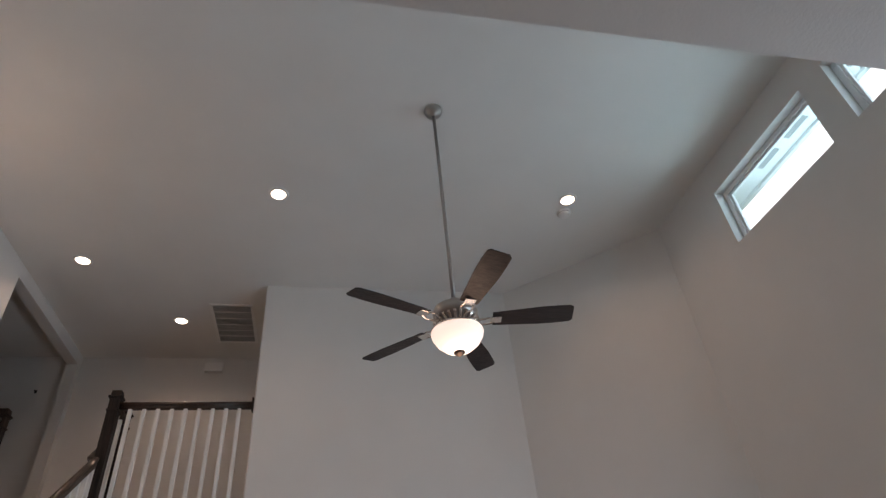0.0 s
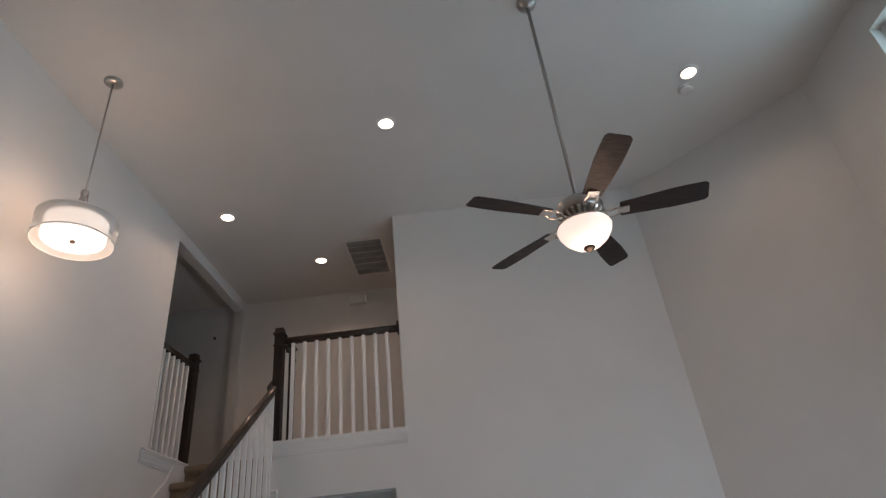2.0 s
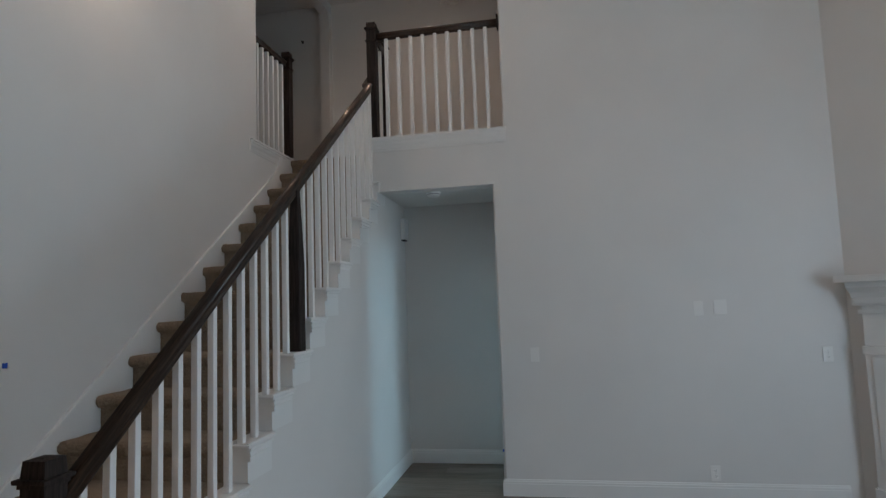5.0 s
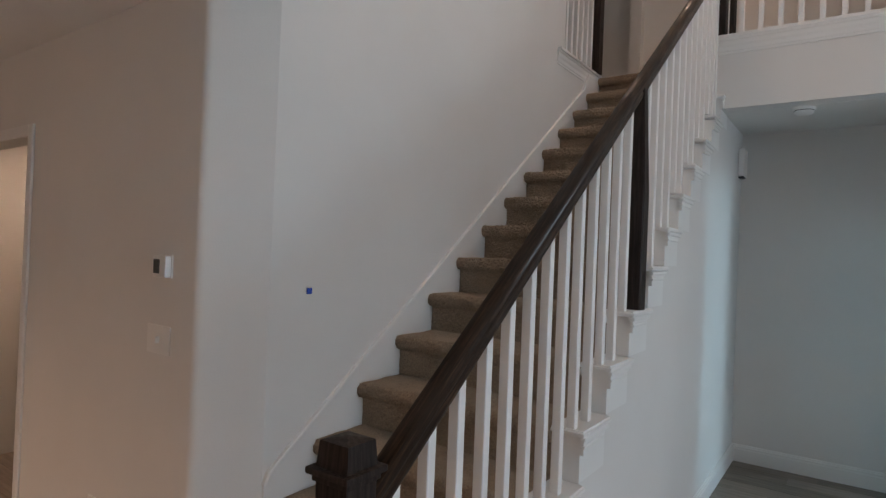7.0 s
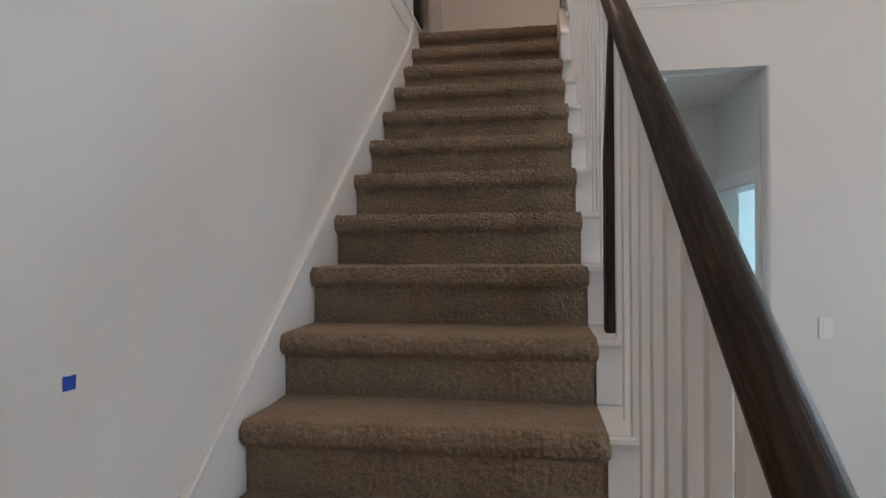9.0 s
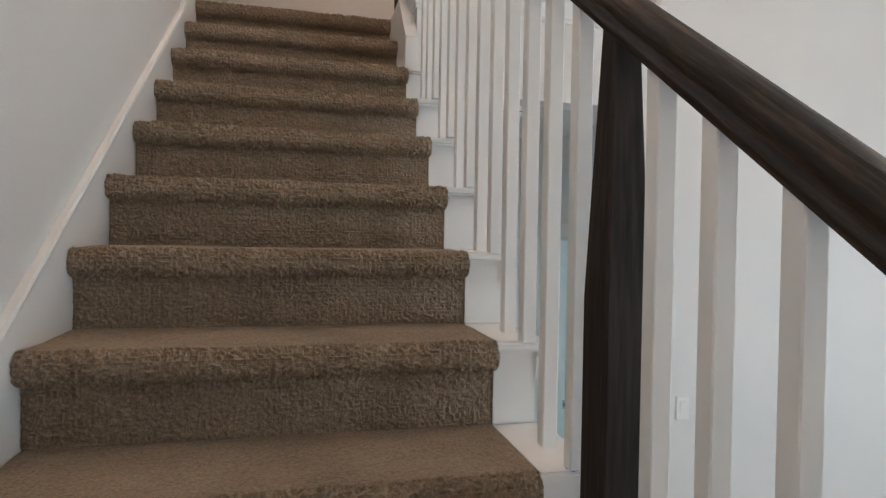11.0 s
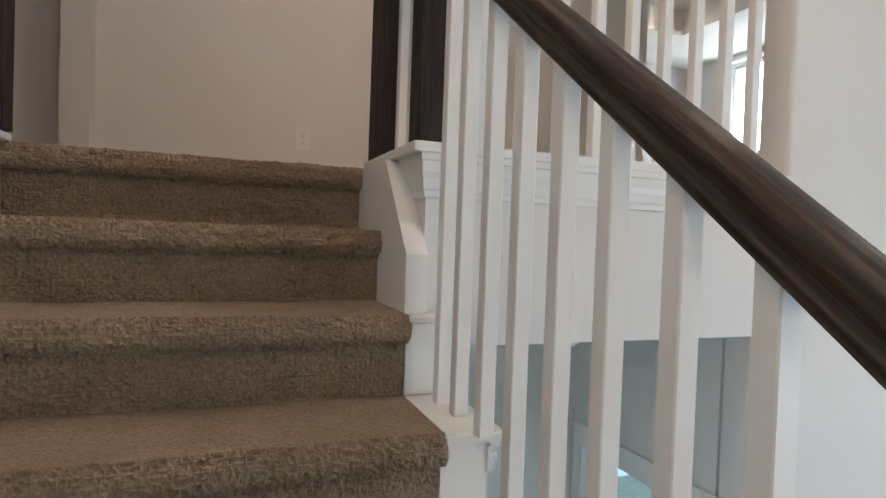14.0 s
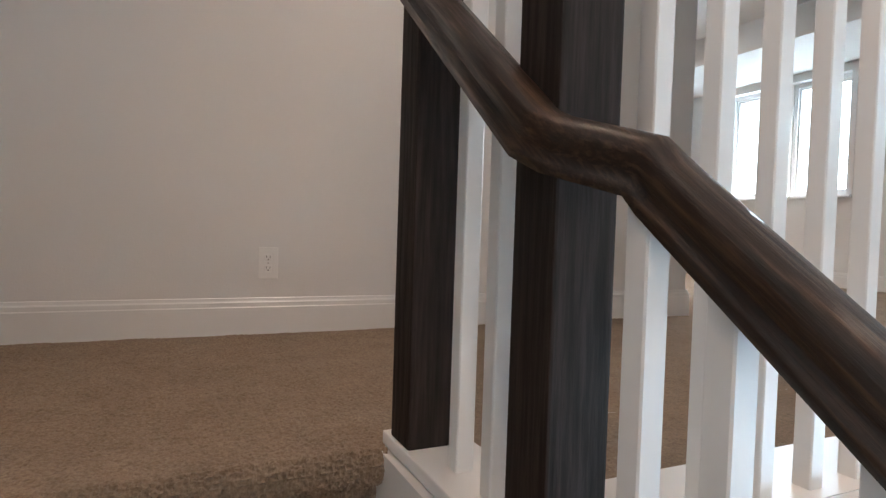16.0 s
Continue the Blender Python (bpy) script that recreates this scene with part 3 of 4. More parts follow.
# handrail, with an offset round the upper newel
XI = 0.955
line = [(XC, YN + 0.03, rail_z(YN + 0.03)), (XC, -0.575, rail_z(-0.575)), (XC - 0.006, -0.552, rail_z(-0.575) + 0.024), (XI + 0.012, -0.475, rail_z(-0.575) + 0.050), (XI, -0.445, rail_z(-0.575) + 0.068),
        (XI, 0.03, rail_z(-0.575) + 0.068 + 0.475 * SLOPE * 1.05)]
bm = sweep(line, RAIL)
ob = part("handrail", bm, M_RAIL, None, "", True)
under(ob, rail, "dark stained moulded oak handrail")
bm = tube([(XI, -0.36, rail_z(-0.40) - 0.02), (XI, -0.40, rail_z(-0.40) - 0.075), (XI + 0.03, -0.42, rail_z(-0.40) - 0.10), (0.980, -0.43, rail_z(-0.40) - 0.10)], 0.008)
under(part("rail_bracket", bm, M_BRONZE, None, "", True), rail, "dark metal rail bracket")
B1, B2 = 0.028, 0.028 + RUN / 2
me_a = baluster_mesh("baluster", HR + (B1 - 0.0157) * SLOPE - 0.03, HR + (B1 + 0.0157) * SLOPE - 0.03)
me_b = baluster_mesh("baluster", HR + (B2 - 0.0157) * SLOPE - 0.03, HR + (B2 + 0.0157) * SLOPE - 0.03)
for k in range(15, 1, -1):
    y, z = nose(k)
    for me, dy in ((me_a, B1), (me_b, B2)):
        if k == 9 and me is me_b:
            continue
        if y + dy < YN + 0.09 or k == 2:
            continue
        ob = new("baluster", me)
        ob.location = (XC - 0.003, y + dy - 0.005 * (10 - k), z - 0.002)
        under(ob, rail)
ob = new("baluster", baluster_mesh("baluster", rail_z(-0.57) - 0.03 - nose(3)[1], rail_z(-0.54) - 0.03 - nose(3)[1]))
ob.location = (XC - 0.006, -0.553, nose(3)[1] - 0.002)
under(ob, rail)

# balcony railing of the landing
ZR = 4.150                   # middle of the level rails
balc = thing("balcony_railing", 1.6, YB + 0.1, ZK, "balcony railing with dark stained rail and white square balusters", "railing")
YR = -0.412
under(newel("newel_post", 1.020, YR, ZK, 4.290, [4.10]), balc, "dark stained square newel post")
under(newel("newel_post", 1.008, -0.022, ZK, 4.290, [4.10]), balc, "dark stained square newel post")
under(part("handrail", sweep([(1.07, YR, ZR), (XP - 0.002, YR, ZR)], RAIL), M_LEVEL, None, "", True), balc, "dark stained moulded oak handrail")
under(part("handrail", sweep([(1.022, YR + 0.04, ZR), (1.022, -0.062, ZR)], RAIL), M_LEVEL, None, "", True), balc, "dark stained moulded oak handrail")
under(part("rosette", slab(XP - 0.018, XP - 0.001, YR - 0.05, YR + 0.05, ZR - 0.06, ZR + 0.06, 0.006), M_POST), balc)
me_c = baluster_mesh("baluster", ZR - 0.03 - ZK, ZR - 0.03 - ZK)
for i in range(9):
    ob = new("baluster", me_c)
    ob.location = (1.157 + 0.1167 * i, YR, ZK - 0.001)
    under(ob, balc)
for i in range(2):
    ob = new("baluster", me_c)
    ob.location = (1.018, YR + 0.044 + (-0.022 - YR - 0.088) * (i + 0.9) / 2.8, ZK - 0.001)
    under(ob, balc)
# railing of the upper hall
hall = thing("hall_railing", X0 - 0.06, -0.3, ZK, "short railing with dark newel in the wall opening", "railing")
under(newel("newel_post", X0 + 0.0, -0.035, ZK, 4.280, [4.10]), hall, "dark stained square newel post")
under(part("handrail", sweep([(X0 - 0.02, -0.678, ZR), (X0 - 0.01, -0.075, ZR)], RAIL), M_LEVEL, None, "", True), hall, "dark stained moulded oak handrail")
for i in range(6):
    ob = new("baluster", me_c)
    ob.location = (X0 - 0.015, -0.645 + i * 0.102, ZK - 0.001)
    under(ob, hall)

# ---- windows ----
def window(name, axis_y0, axis_y1, z0, z1, label, mullion=False, glass=M_GLASS):
    """A vinyl window in the wall at x = XE: jamb lining, frame, sash and pane."""
    w = thing(name, XE + 0.10, (axis_y0 + axis_y1) / 2, z0, label, "window")
    w["kind"] = "structure"
    f = 0.045
    bm = bmesh.new()
    for a, b, c, e_ in ((axis_y0, axis_y1, z0, z0 + f), (axis_y0, axis_y1, z1 - f, z1), (axis_y0, axis_y0 + f, z0 + f, z1 - f), (axis_y1 - f, axis_y1, z0 + f, z1 - f)):
        box(bm, XE + 0.085, XE + 0.145, a, b, c, e_, 0.004)
    under(part("window_frame", bm, M_VINYL), w)
    g = f + 0.022
    bm = bmesh.new()
    for a, b, c, e_ in ((axis_y0 + f, axis_y1 - f, z0 + f, z0 + g), (axis_y0 + f, axis_y1 - f, z1 - g, z1 - f), (axis_y0 + f, axis_y0 + g, z0 + g, z1 - g), (axis_y1 - g, axis_y1 - f, z0 + g, z1 - g)):
        box(bm, XE + 0.10, XE + 0.13, a, b, c, e_, 0.003)
    if mullion:
        zm = (z0 + z1) / 2
        box(bm, XE + 0.10, XE + 0.13, axis_y0 + g, axis_y1 - g, zm - 0.02, zm + 0.02, 0.003)
    under(part("sash", bm, M_VINYL), w)
    pane = part("pane", slab(XE + 0.112, XE + 0.118, axis_y0 + g, axis_y1 - g, z0 + g, z1 - g), glass)
    pane.visible_shadow = False
    under(pane, w)
    return w


for i, (a, b, c, e_) in enumerate(WINDOWS + LOWWIN):
    window("window_%d" % (i + 1), a, b, c, e_, "white vinyl window set deep in the wall", c < 1)
for i, (a, b, c, e_) in enumerate(LOFTWIN):
    window("window_%d" % (i + 5), a, b, c, e_, "bright white vinyl loft window")
for a, b, c, e_ in LOFTWIN:
    bm = slab(XE - 0.035, XE + 0.084, a - 0.05, b + 0.05, c - 0.022, c + 0.001, 0.004)
    structure(part("window_sill", bm, M_TRIM), "white painted window sill", "sill")
# roof overhang with vents outside the high windows
M_SOFFIT = paint("pale_soffit_board", (0.62, 0.66, 0.68), 0.6, 0.1)
M_VENT = material("grey_vent_mesh", (0.22, 0.24, 0.25), 0.6)
eave = thing("roof_overhang", XE + 0.5, -4.0, CEIL, "pale roof overhang with grey soffit vents", "roof")
eave["kind"] = "structure"
under(part("soffit", slab(XE + 0.162, XE + 0.56, -8.3, YB - d, 5.36, 5.39), M_SOFFIT), eave)
under(part("fascia", slab(XE + 0.56, XE + 0.60, -8.3, YB - d, 5.33, 5.52), M_SOFFIT), eave)
for i in range(6):
    under(part("soffit_vent", slab(XE + 0.30, XE + 0.46, -2.78 - 0.36 * i - 0.24, -2.78 - 0.36 * i, 5.353, 5.3595), M_VENT), eave)

for a, b, c, e_ in WINDOWS:
    lamp("day_high", "AREA", look((XE + 0.64, (a + b) / 2, 4.78), (XE, (a + b) / 2, 4.93)), 8, (0.52, 0.83, 1.0), size=1.1, size_y=0.7)

# outdoors, seen through the windows
M_HAZE = glow("bright_overcast_sky", (0.85, 0.95, 1.0), 0.9)
structure(part("backdrop", slab(70.0, 70.2, -70, 70, -0.5, 80), M_HAZE), "bright hazy sky beyond the windows", "sky")
M_GRASS = paint("lawn", (0.06, 0.09, 0.035), 0.9, 0.6)
structure(part("ground", slab(-200, 200, -200, 200, -0.6, -0.5), M_GRASS), "flat mown lawn around the house", "ground")

# ---- lights ----
def recessed_light(x, y, z, power, cone=150):
    t = thing("recessed_light", x, y, z, "lit white recessed ceiling light", "light", "recessed ceiling lights")
    part("trim_ring", lathe([(0.062, -0.002), (0.064, -0.008), (0.086, -0.006), (0.088, 0.0)], 32), M_PLASTIC, t, "", True)
    part("lens", lathe([(0.063, -0.004), (0.03, -0.008), (0.0, -0.009)], 32), M_LED, t, "glowing diffuser", True)
    lamp("downlight", "SPOT", look((x, y, z - 0.025), (x, y, z - 2)), power, WARM, cone=radians(cone), soft=0.06)
    return t


PW = 9.6
for x, y in ((0.522, -0.792), (1.24, 0.328), (2.378, -1.918), (5.01, -2.092)):
    recessed_light(x, y, CEIL, PW)
recessed_light(4.64, 2.92, CEIL, PW * 1.5)
recessed_light(4.0, 1.9, CEIL, PW * 1.1)
recessed_light(-1.7, -6.9, LOW - 0.064, PW * 14)
recessed_light(1.6, -6.8, LOW + 0.004, PW * 2.0)
recessed_light(4.0, -6.8, LOW + 0.004, PW * 2.0)
lamp("day_low", "AREA", look((XE - 0.02, -3.84, 1.45), (0, -3.3, 0.9)), 31, (0.61, 0.81, 1.0), size=2.4, size_y=1.8)
lamp("day_loft", "AREA", look((XE + 0.20, 2.97, 4.55), (0, 2.0, 4.0)), 12, (0.72, 0.87, 1.0), size=1.3, size_y=1.1)
# recess round the loft ceiling
bm = bmesh.new()
box(bm, XE - 1.0, XE - 0.001, YB + T, 4.19, 5.20, CEIL - 0.002)
box(bm, 3.06, XE - 1.0, 3.25, 4.19, 5.20, CEIL - 0.002)
box(bm, 2.6, XE - 1.0, YB + T + 0.01, 0.9, 5.20, CEIL - 0.002)
structure(part("ceiling_soffit", bm, M_CEIL), "dropped white soffit round the loft ceiling", "ceiling")

# hanging ceiling fan
# polished nickel with the bulb's light on it put into a paler colour
M_IRON = material("lamplit_nickel", (0.78, 0.70, 0.64), 0.24, 1.0)
FX, FY = 3.565, -2.99
fan = thing("ceiling_fan", FX, FY, CEIL, "nickel ceiling fan with dark blades and a lit bowl", "ceiling fan")
part("canopy", lathe([(0.0, 0.0), (0.070, 0.0), (0.072, -0.012), (0.060, -0.040), (0.034, -0.062), (0.018, -0.070), (0.0, -0.070)], 28), M_NICKEL, fan, "", True)
ZF = 3.70 - CEIL
part("down_rod", lathe([(0.0, -0.06), (0.0125, -0.06), (0.0125, ZF + 0.02), (0.0, ZF + 0.02)], 16), M_NICKEL, fan, "", True)
part("motor_housing", lathe([(0.0, ZF + 0.05), (0.022, ZF + 0.05), (0.030, ZF + 0.01), (0.085, ZF), (0.125, ZF - 0.022), (0.135, ZF - 0.05), (0.128, ZF - 0.080), (0.112, ZF - 0.092), (0.080, ZF - 0.100), (0.070, ZF - 0.13), (0.0, ZF - 0.13)], 40), M_NICKEL, fan, "", True)
vb = bmesh.new()
for i in range(24):
    a = 2 * math.pi * i / 24
    r0, r1 = 0.078, 0.136
    c, s = math.cos(a), math.sin(a)
    box_v = bmesh.ops.create_cube(vb, size=1.0)["verts"]
    for v in box_v:
        rr = r0 + (v.co.x + 0.5) * (r1 - r0)
        tt = v.co.y * 0.016
        v.co = Vector((c * rr - s * tt, s * rr + c * tt, ZF - 0.100 - (0.010 if v.co.z < 0 else -0.002) - (0.136 - rr) * 0.7))
part("vent_ring", vb, M_IRON, fan, "bright fluted metal ring")
part("bowl", lathe([(0.147, ZF - 0.166), (0.153, ZF - 0.182), (0.147, ZF - 0.208), (0.122, ZF - 0.250), (0.078, ZF - 0.287), (0.030, ZF - 0.304), (0.0, ZF - 0.307)], 40), M_BOWL, fan, "lit frosted glass bowl", True)
part("fitter", lathe([(0.0, ZF - 0.13), (0.06, ZF - 0.13), (0.065, ZF - 0.155), (0.150, ZF - 0.160), (0.153, ZF - 0.170), (0.145, ZF - 0.174), (0.0, ZF - 0.172)], 40), M_IRON, fan, "", True)
part("finial", lathe([(0.030, ZF - 0.298), (0.033, ZF - 0.309), (0.022, ZF - 0.319), (0.008, ZF - 0.329), (0.0, ZF - 0.331)], 20), M_BRONZE, fan, "", True)
ZB = ZF - 0.105
for i in range(5):
    turn = pose(0, 0, 0, 0, 0, -11.0 + 72 * i)
    bm = bmesh.new()
    n = 10
    rows = []
    for j in range(n + 1):
        r = 0.215 + (0.685 - 0.215) * j / n
        w = 0.050 + 0.018 * min(1, j / 6)
        if j >= n - 1:
            w *= 0.95 if j == n - 1 else 0.74
            r = 0.672 if j == n - 1 else 0.690
        rows.append([bm.verts.new((r, sgn * w, ZB + dz - sgn * w * 0.22)) for sgn, dz in ((-1, 0.003), (1, 0.003), (1, -0.003), (-1, -0.003))])
    for a, b in zip(rows, rows[1:]):
        for q in range(4):
            bm.faces.new((a[q], a[(q + 1) % 4], b[(q + 1) % 4], b[q]))
    bm.faces.new(rows[0])
    bm.faces.new(rows[-1])
    bm.transform(turn)
    blade = part("blade", bm, M_BLADE, fan, "dark walnut fan blade")
    bm = bmesh.new()
    for sgn in (-1, 1):
        tube([(0.11, sgn * 0.012, ZB - 0.008), (0.15, sgn * 0.030, ZB - 0.016), (0.19, sgn * 0.036, ZB - 0.012), (0.225, sgn * 0.022, ZB - 0.008)], 0.006, 8, bm)
    box(bm, 0.20, 0.265, -0.032, 0.032, ZB - 0.012, ZB - 0.0045, 0.003)
    bm.transform(turn)
    part("blade_iron", bm, M_IRON, blade, "scrolled bright metal bracket")
lamp("fan_bulb", "POINT", pose(FX, FY, CEIL + ZF - 0.40), 2.2, WARM, soft=0.12)

# drum pendant
PX, PY, PZ = 0.395, -2.73, 4.00
pend = thing("pendant_lamp", PX, PY, CEIL, "drum pendant with sheer outer shade on a nickel rod", "lamp")
part("canopy", lathe([(0.0, 0.0), (0.066, 0.0), (0.067, -0.010), (0.050, -0.022), (0.015, -0.030), (0.0, -0.030)], 28), M_NICKEL, pend, "", True)
h = PZ - CEIL
part("rod", lathe([(0.0, -0.02), (0.0065, -0.02), (0.0065, h + 0.40), (0.0, h + 0.40)], 12), M_NICKEL, pend, "", True)
part("yoke", lathe([(0.0, h + 0.42), (0.026, h + 0.425), (0.028, h + 0.40), (0.018, h + 0.39), (0.014, h + 0.36), (0.012, h + 0.17), (0.0, h + 0.17)], 16), M_NICKEL, pend, "", True)
for i in range(3):
    a = radians(20 + 120 * i)
    part("arm", tube([(0.02 * math.cos(a), 0.02 * math.sin(a), h + 0.40), (0.030 * math.cos(a), 0.030 * math.sin(a), h + 0.31), (0.052 * math.cos(a), 0.052 * math.sin(a), h + 0.172)], 0.005, 8), M_NICKEL, pend, "", True)
M_SHEER = bpy.data.materials.new("sheer_organza")
M_SHEER.use_nodes = True
sn = M_SHEER.node_tree
pb = sn.nodes["Principled BSDF"]
pb.inputs["Base Color"].default_value = (0.88, 0.86, 0.82, 1)
pb.inputs["Roughness"].default_value = 0.7
pb.inputs["Transmission Weight"].default_value = 0.0
pb.inputs["Alpha"].default_value = 0.58
M_INNER = lit_shade("lit_fabric_drum", (1.0, 0.87, 0.77), 0.62)
part("outer_shade", lathe([(0.239, h + 0.02), (0.242, h + 0.02), (0.242, h + 0.185), (0.239, h + 0.185)], 56), M_SHEER, pend, "sheer white outer drum", True)
for zz in (0.018, 0.185):
    part("hoop", lathe([(0.238, h + zz), (0.244, h + zz), (0.244, h + zz + 0.006), (0.238, h + zz + 0.006), (0.238, h + zz)], 56), M_PLASTIC, pend, "", True)
part("inner_shade", lathe([(0.0, h + 0.035), (0.184, h + 0.035), (0.188, h + 0.045), (0.188, h + 0.175), (0.184, h + 0.175)], 48), M_INNER, pend, "lit white inner drum with diffuser", True)
part("finial", lathe([(0.0, h + 0.012), (0.014, h + 0.016), (0.018, h + 0.026), (0.008, h + 0.034), (0.0, h + 0.035)], 16), M_BRONZE, pend, "", True)
lamp("pendant_bulb", "POINT", pose(PX, PY, PZ - 0.03), 2.6, WARM, soft=0.15)
lamp("pendant_up", "POINT", pose(PX, PY, PZ + 0.32), 2.6, WARM, soft=0.1)

# ---- fittings on walls and ceilings ----
M_GRILLE = material("pale_grey_duct", (0.36, 0.36, 0.36), 0.6)
vent = thing("return_air_grille", 1.84, 0.38, CEIL, "large white louvred return-air grille", "vent")
x0, x1, y0, y1 = 1.585, 2.045, -0.06, 0.825
bm = bmesh.new()
for a, b, c, e_ in ((x0, x1, y0, y0 + 0.03), (x0, x1, y1 - 0.03, y1), (x0, x0 + 0.03, y0 + 0.03, y1 - 0.03), (x1 - 0.03, x1, y0 + 0.03, y1 - 0.03)):
    box(bm, a, b, c, e_, CEIL - 0.012, CEIL - 0.001, 0.003)
under(part("frame", bm, M_PLASTIC), vent)
under(part("backing", slab(x0 + 0.03, x1 - 0.03, y0 + 0.03, y1 - 0.03, CEIL - 0.003, CEIL - 0.001), M_GRILLE), vent)
for i in range(6):
    yy = y0 + 0.03 + (y1 - y0 - 0.06) * (i + 0.5) / 6
    under(part("crossbar", slab(x0 + 0.03, x1 - 0.03, yy + 0.062, yy + 0.072, CEIL - 0.011, CEIL - 0.003), M_PLASTIC), vent)
me = None
ns = 44
for i in range(ns):
    yy = y0 + 0.035 + (y1 - y0 - 0.07) * i / (ns - 1)
    if me is None:
        bm = bmesh.new()
        box(bm, x0 + 0.03, x1 - 0.03, -0.0085, 0.0085, -0.0006, 0.0006)
        bm.transform(pose(0, 0, 0, 38, 0, 0))
        me = mesh_of("slat", bm, M_PLASTIC)
    ob = new("slat", me)
    ob.location = (0, yy, CEIL - 0.008)
    under(ob, vent)


def detector(x, y, z, label="white round smoke detector on the ceiling"):
    t = thing("smoke_detector", x, y, z, label, "detector", "smoke detectors")
    part("base", lathe([(0.068, 0.0), (0.068, -0.010), (0.062, -0.014)], 28), M_PLASTIC, t, "", True)
    part("body", lathe([(0.060, -0.012), (0.058, -0.030), (0.044, -0.042), (0.0, -0.045)], 28), M_PLASTIC, t, "", True)
    part("grille", lathe([(0.0605, -0.018), (0.0605, -0.022)], 28), M_DARK, t)


detector(5.04, -1.908, CEIL)
detector(1.53, -0.25, LOW - 0.012)


def wall_plate(name, m, w, hgt, label, category, kind):
    """A cover plate facing -y in its own frame, at the pose m."""
    t = thing(name, 0, 0, 0, label, category)
    t.matrix_world = m
    part("plate", slab(-w / 2, w / 2, -0.007, -0.0005, -hgt / 2, hgt / 2, 0.002), M_PLASTIC, t)
    if kind == "outlet":
        for zz in (-0.020, 0.020):
            o = part("socket", slab(-0.016, 0.016, -0.0085, -0.007, zz - 0.0135, zz + 0.0135, 0.003), M_PLASTIC, t)
            for xx in (-0.0065, 0.0065):
                part("slot", slab(xx - 0.001, xx + 0.001, -0.009, -0.0084, zz - 0.001, zz + 0.007), M_DARK, o)
            part("ground_hole", slab(-0.002, 0.002, -0.009, -0.0084, zz - 0.009, zz - 0.005), M_DARK, o)
        part("screw", lathe([(0.0025, 0.0), (0.0, 0.001)], 10), M_NICKEL, t).matrix_basis = pose(0, -0.0075, 0, 90, 0, 0)
    if kind == "rocker":
        n = max(1, round(w / 0.046) - 1 if w > 0.1 else 1)
        for i in range(n):
            xx = (i - (n - 1) / 2) * 0.046
            part("rocker", prism([(-0.007, -0.033), (-0.0095, -0.033), (-0.012, 0.033), (-0.007, 0.033)], "x", xx - 0.016, xx + 0.016), M_PLASTIC, t)
    if kind == "knob":
        part("toggle", slab(0.0, 0.012, -0.026, -0.007, -0.012, 0.014, 0.004), M_PLASTIC, t, "white toggle lever")
        part("slot", slab(-0.007, -0.001, -0.009, -0.007, -0.014, 0.010), M_DARK, t)
    return t


wall_plate("outlet", pose(0.912, YL, 3.409), 0.072, 0.118, "white duplex outlet on the cream landing wall", "outlet", "outlet")
wall_plate("outlet", pose(3.774, YB, 0.21), 0.072, 0.118, "white duplex outlet low on the back wall", "outlet", "outlet")
wall_plate("outlet", pose(XR - 0.0135, -1.94, 0.28, 0, 0, 90), 0.072, 0.118, "white outlet below the stair", "outlet", "outlet")
wall_plate("outlet", pose(-0.916, YT, 0.385), 0.072, 0.118, "white duplex outlet low on the passage wall", "outlet", "outlet")
wall_plate("outlet", pose(4.66, YB, 1.13), 0.072, 0.118, "white outlet beside the fireplace", "outlet", "outlet")
wall_plate("light_switch", pose(2.40, YB, 1.165), 0.072, 0.118, "white rocker switch on the back wall", "switch", "rocker")
wall_plate("light_switch", pose(3.735, YB, 1.515), 0.072, 0.118, "white control plate on the back wall", "switch", "rocker")
wall_plate("light_switch", pose(3.90, YB, 1.52), 0.10, 0.118, "white blank cover on the back wall", "switch", "")
wall_plate("light_switch", pose(-0.420, YT, 1.203), 0.165, 0.114, "white plate with a toggle under the thermostat", "switch", "knob")
th = thing("thermostat", -0.394, YT, 1.496, "white thermostat with a small dark screen", "thermostat")
part("base", slab(-0.050, 0.050, -0.006, -0.0005, -0.046, 0.046, 0.002), M_PLASTIC, th)
part("body", slab(-0.048, 0.046, -0.030, -0.006, -0.043, 0.043, 0.005), M_PLASTIC, th)
part("screen", slab(-0.040, 0.004, -0.0312, -0.0295, -0.028, 0.028), material("grey_lcd", (0.07, 0.075, 0.07), 0.25), th, "dark grey display")
al = thing("alarm_siren", 1.510, YL, 5.318, "small white siren box high on the wall", "alarm")
part("box", prism([(-0.0005, -0.05), (-0.060, -0.05), (-0.072, 0.05), (-0.0005, 0.05)], "x", -0.105, 0.105), M_PLASTIC, al)
part("lip", slab(-0.108, 0.108, -0.066, -0.0005, -0.058, -0.050, 0.003), M_PLASTIC, al)
ch = thing("door_chime", XR - 0.013, 0.40, 2.41, "white door chime box on the hall wall", "chime")
part("cover", slab(0.0, 0.045, -0.075, 0.075, -0.11, 0.11, 0.008), M_PLASTIC, ch)
part("foot", slab(0.0, 0.038, -0.05, 0.05, -0.122, -0.11), M_DARK, ch)
hook = thing("wall_hook", -0.41, YL, 5.015, "small dark hook high on the hall wall", "hook")
part("rose", slab(-0.012, 0.012, -0.006, -0.0005, -0.020, 0.020, 0.002), M_BRONZE, hook)
part("peg", lathe([(0.0, -0.006), (0.006, -0.006), (0.007, -0.030), (0.010, -0.036), (0.0, -0.040)], 12), M_BRONZE, hook).matrix_basis = pose(0, 0, 0, -90, 0, 0)
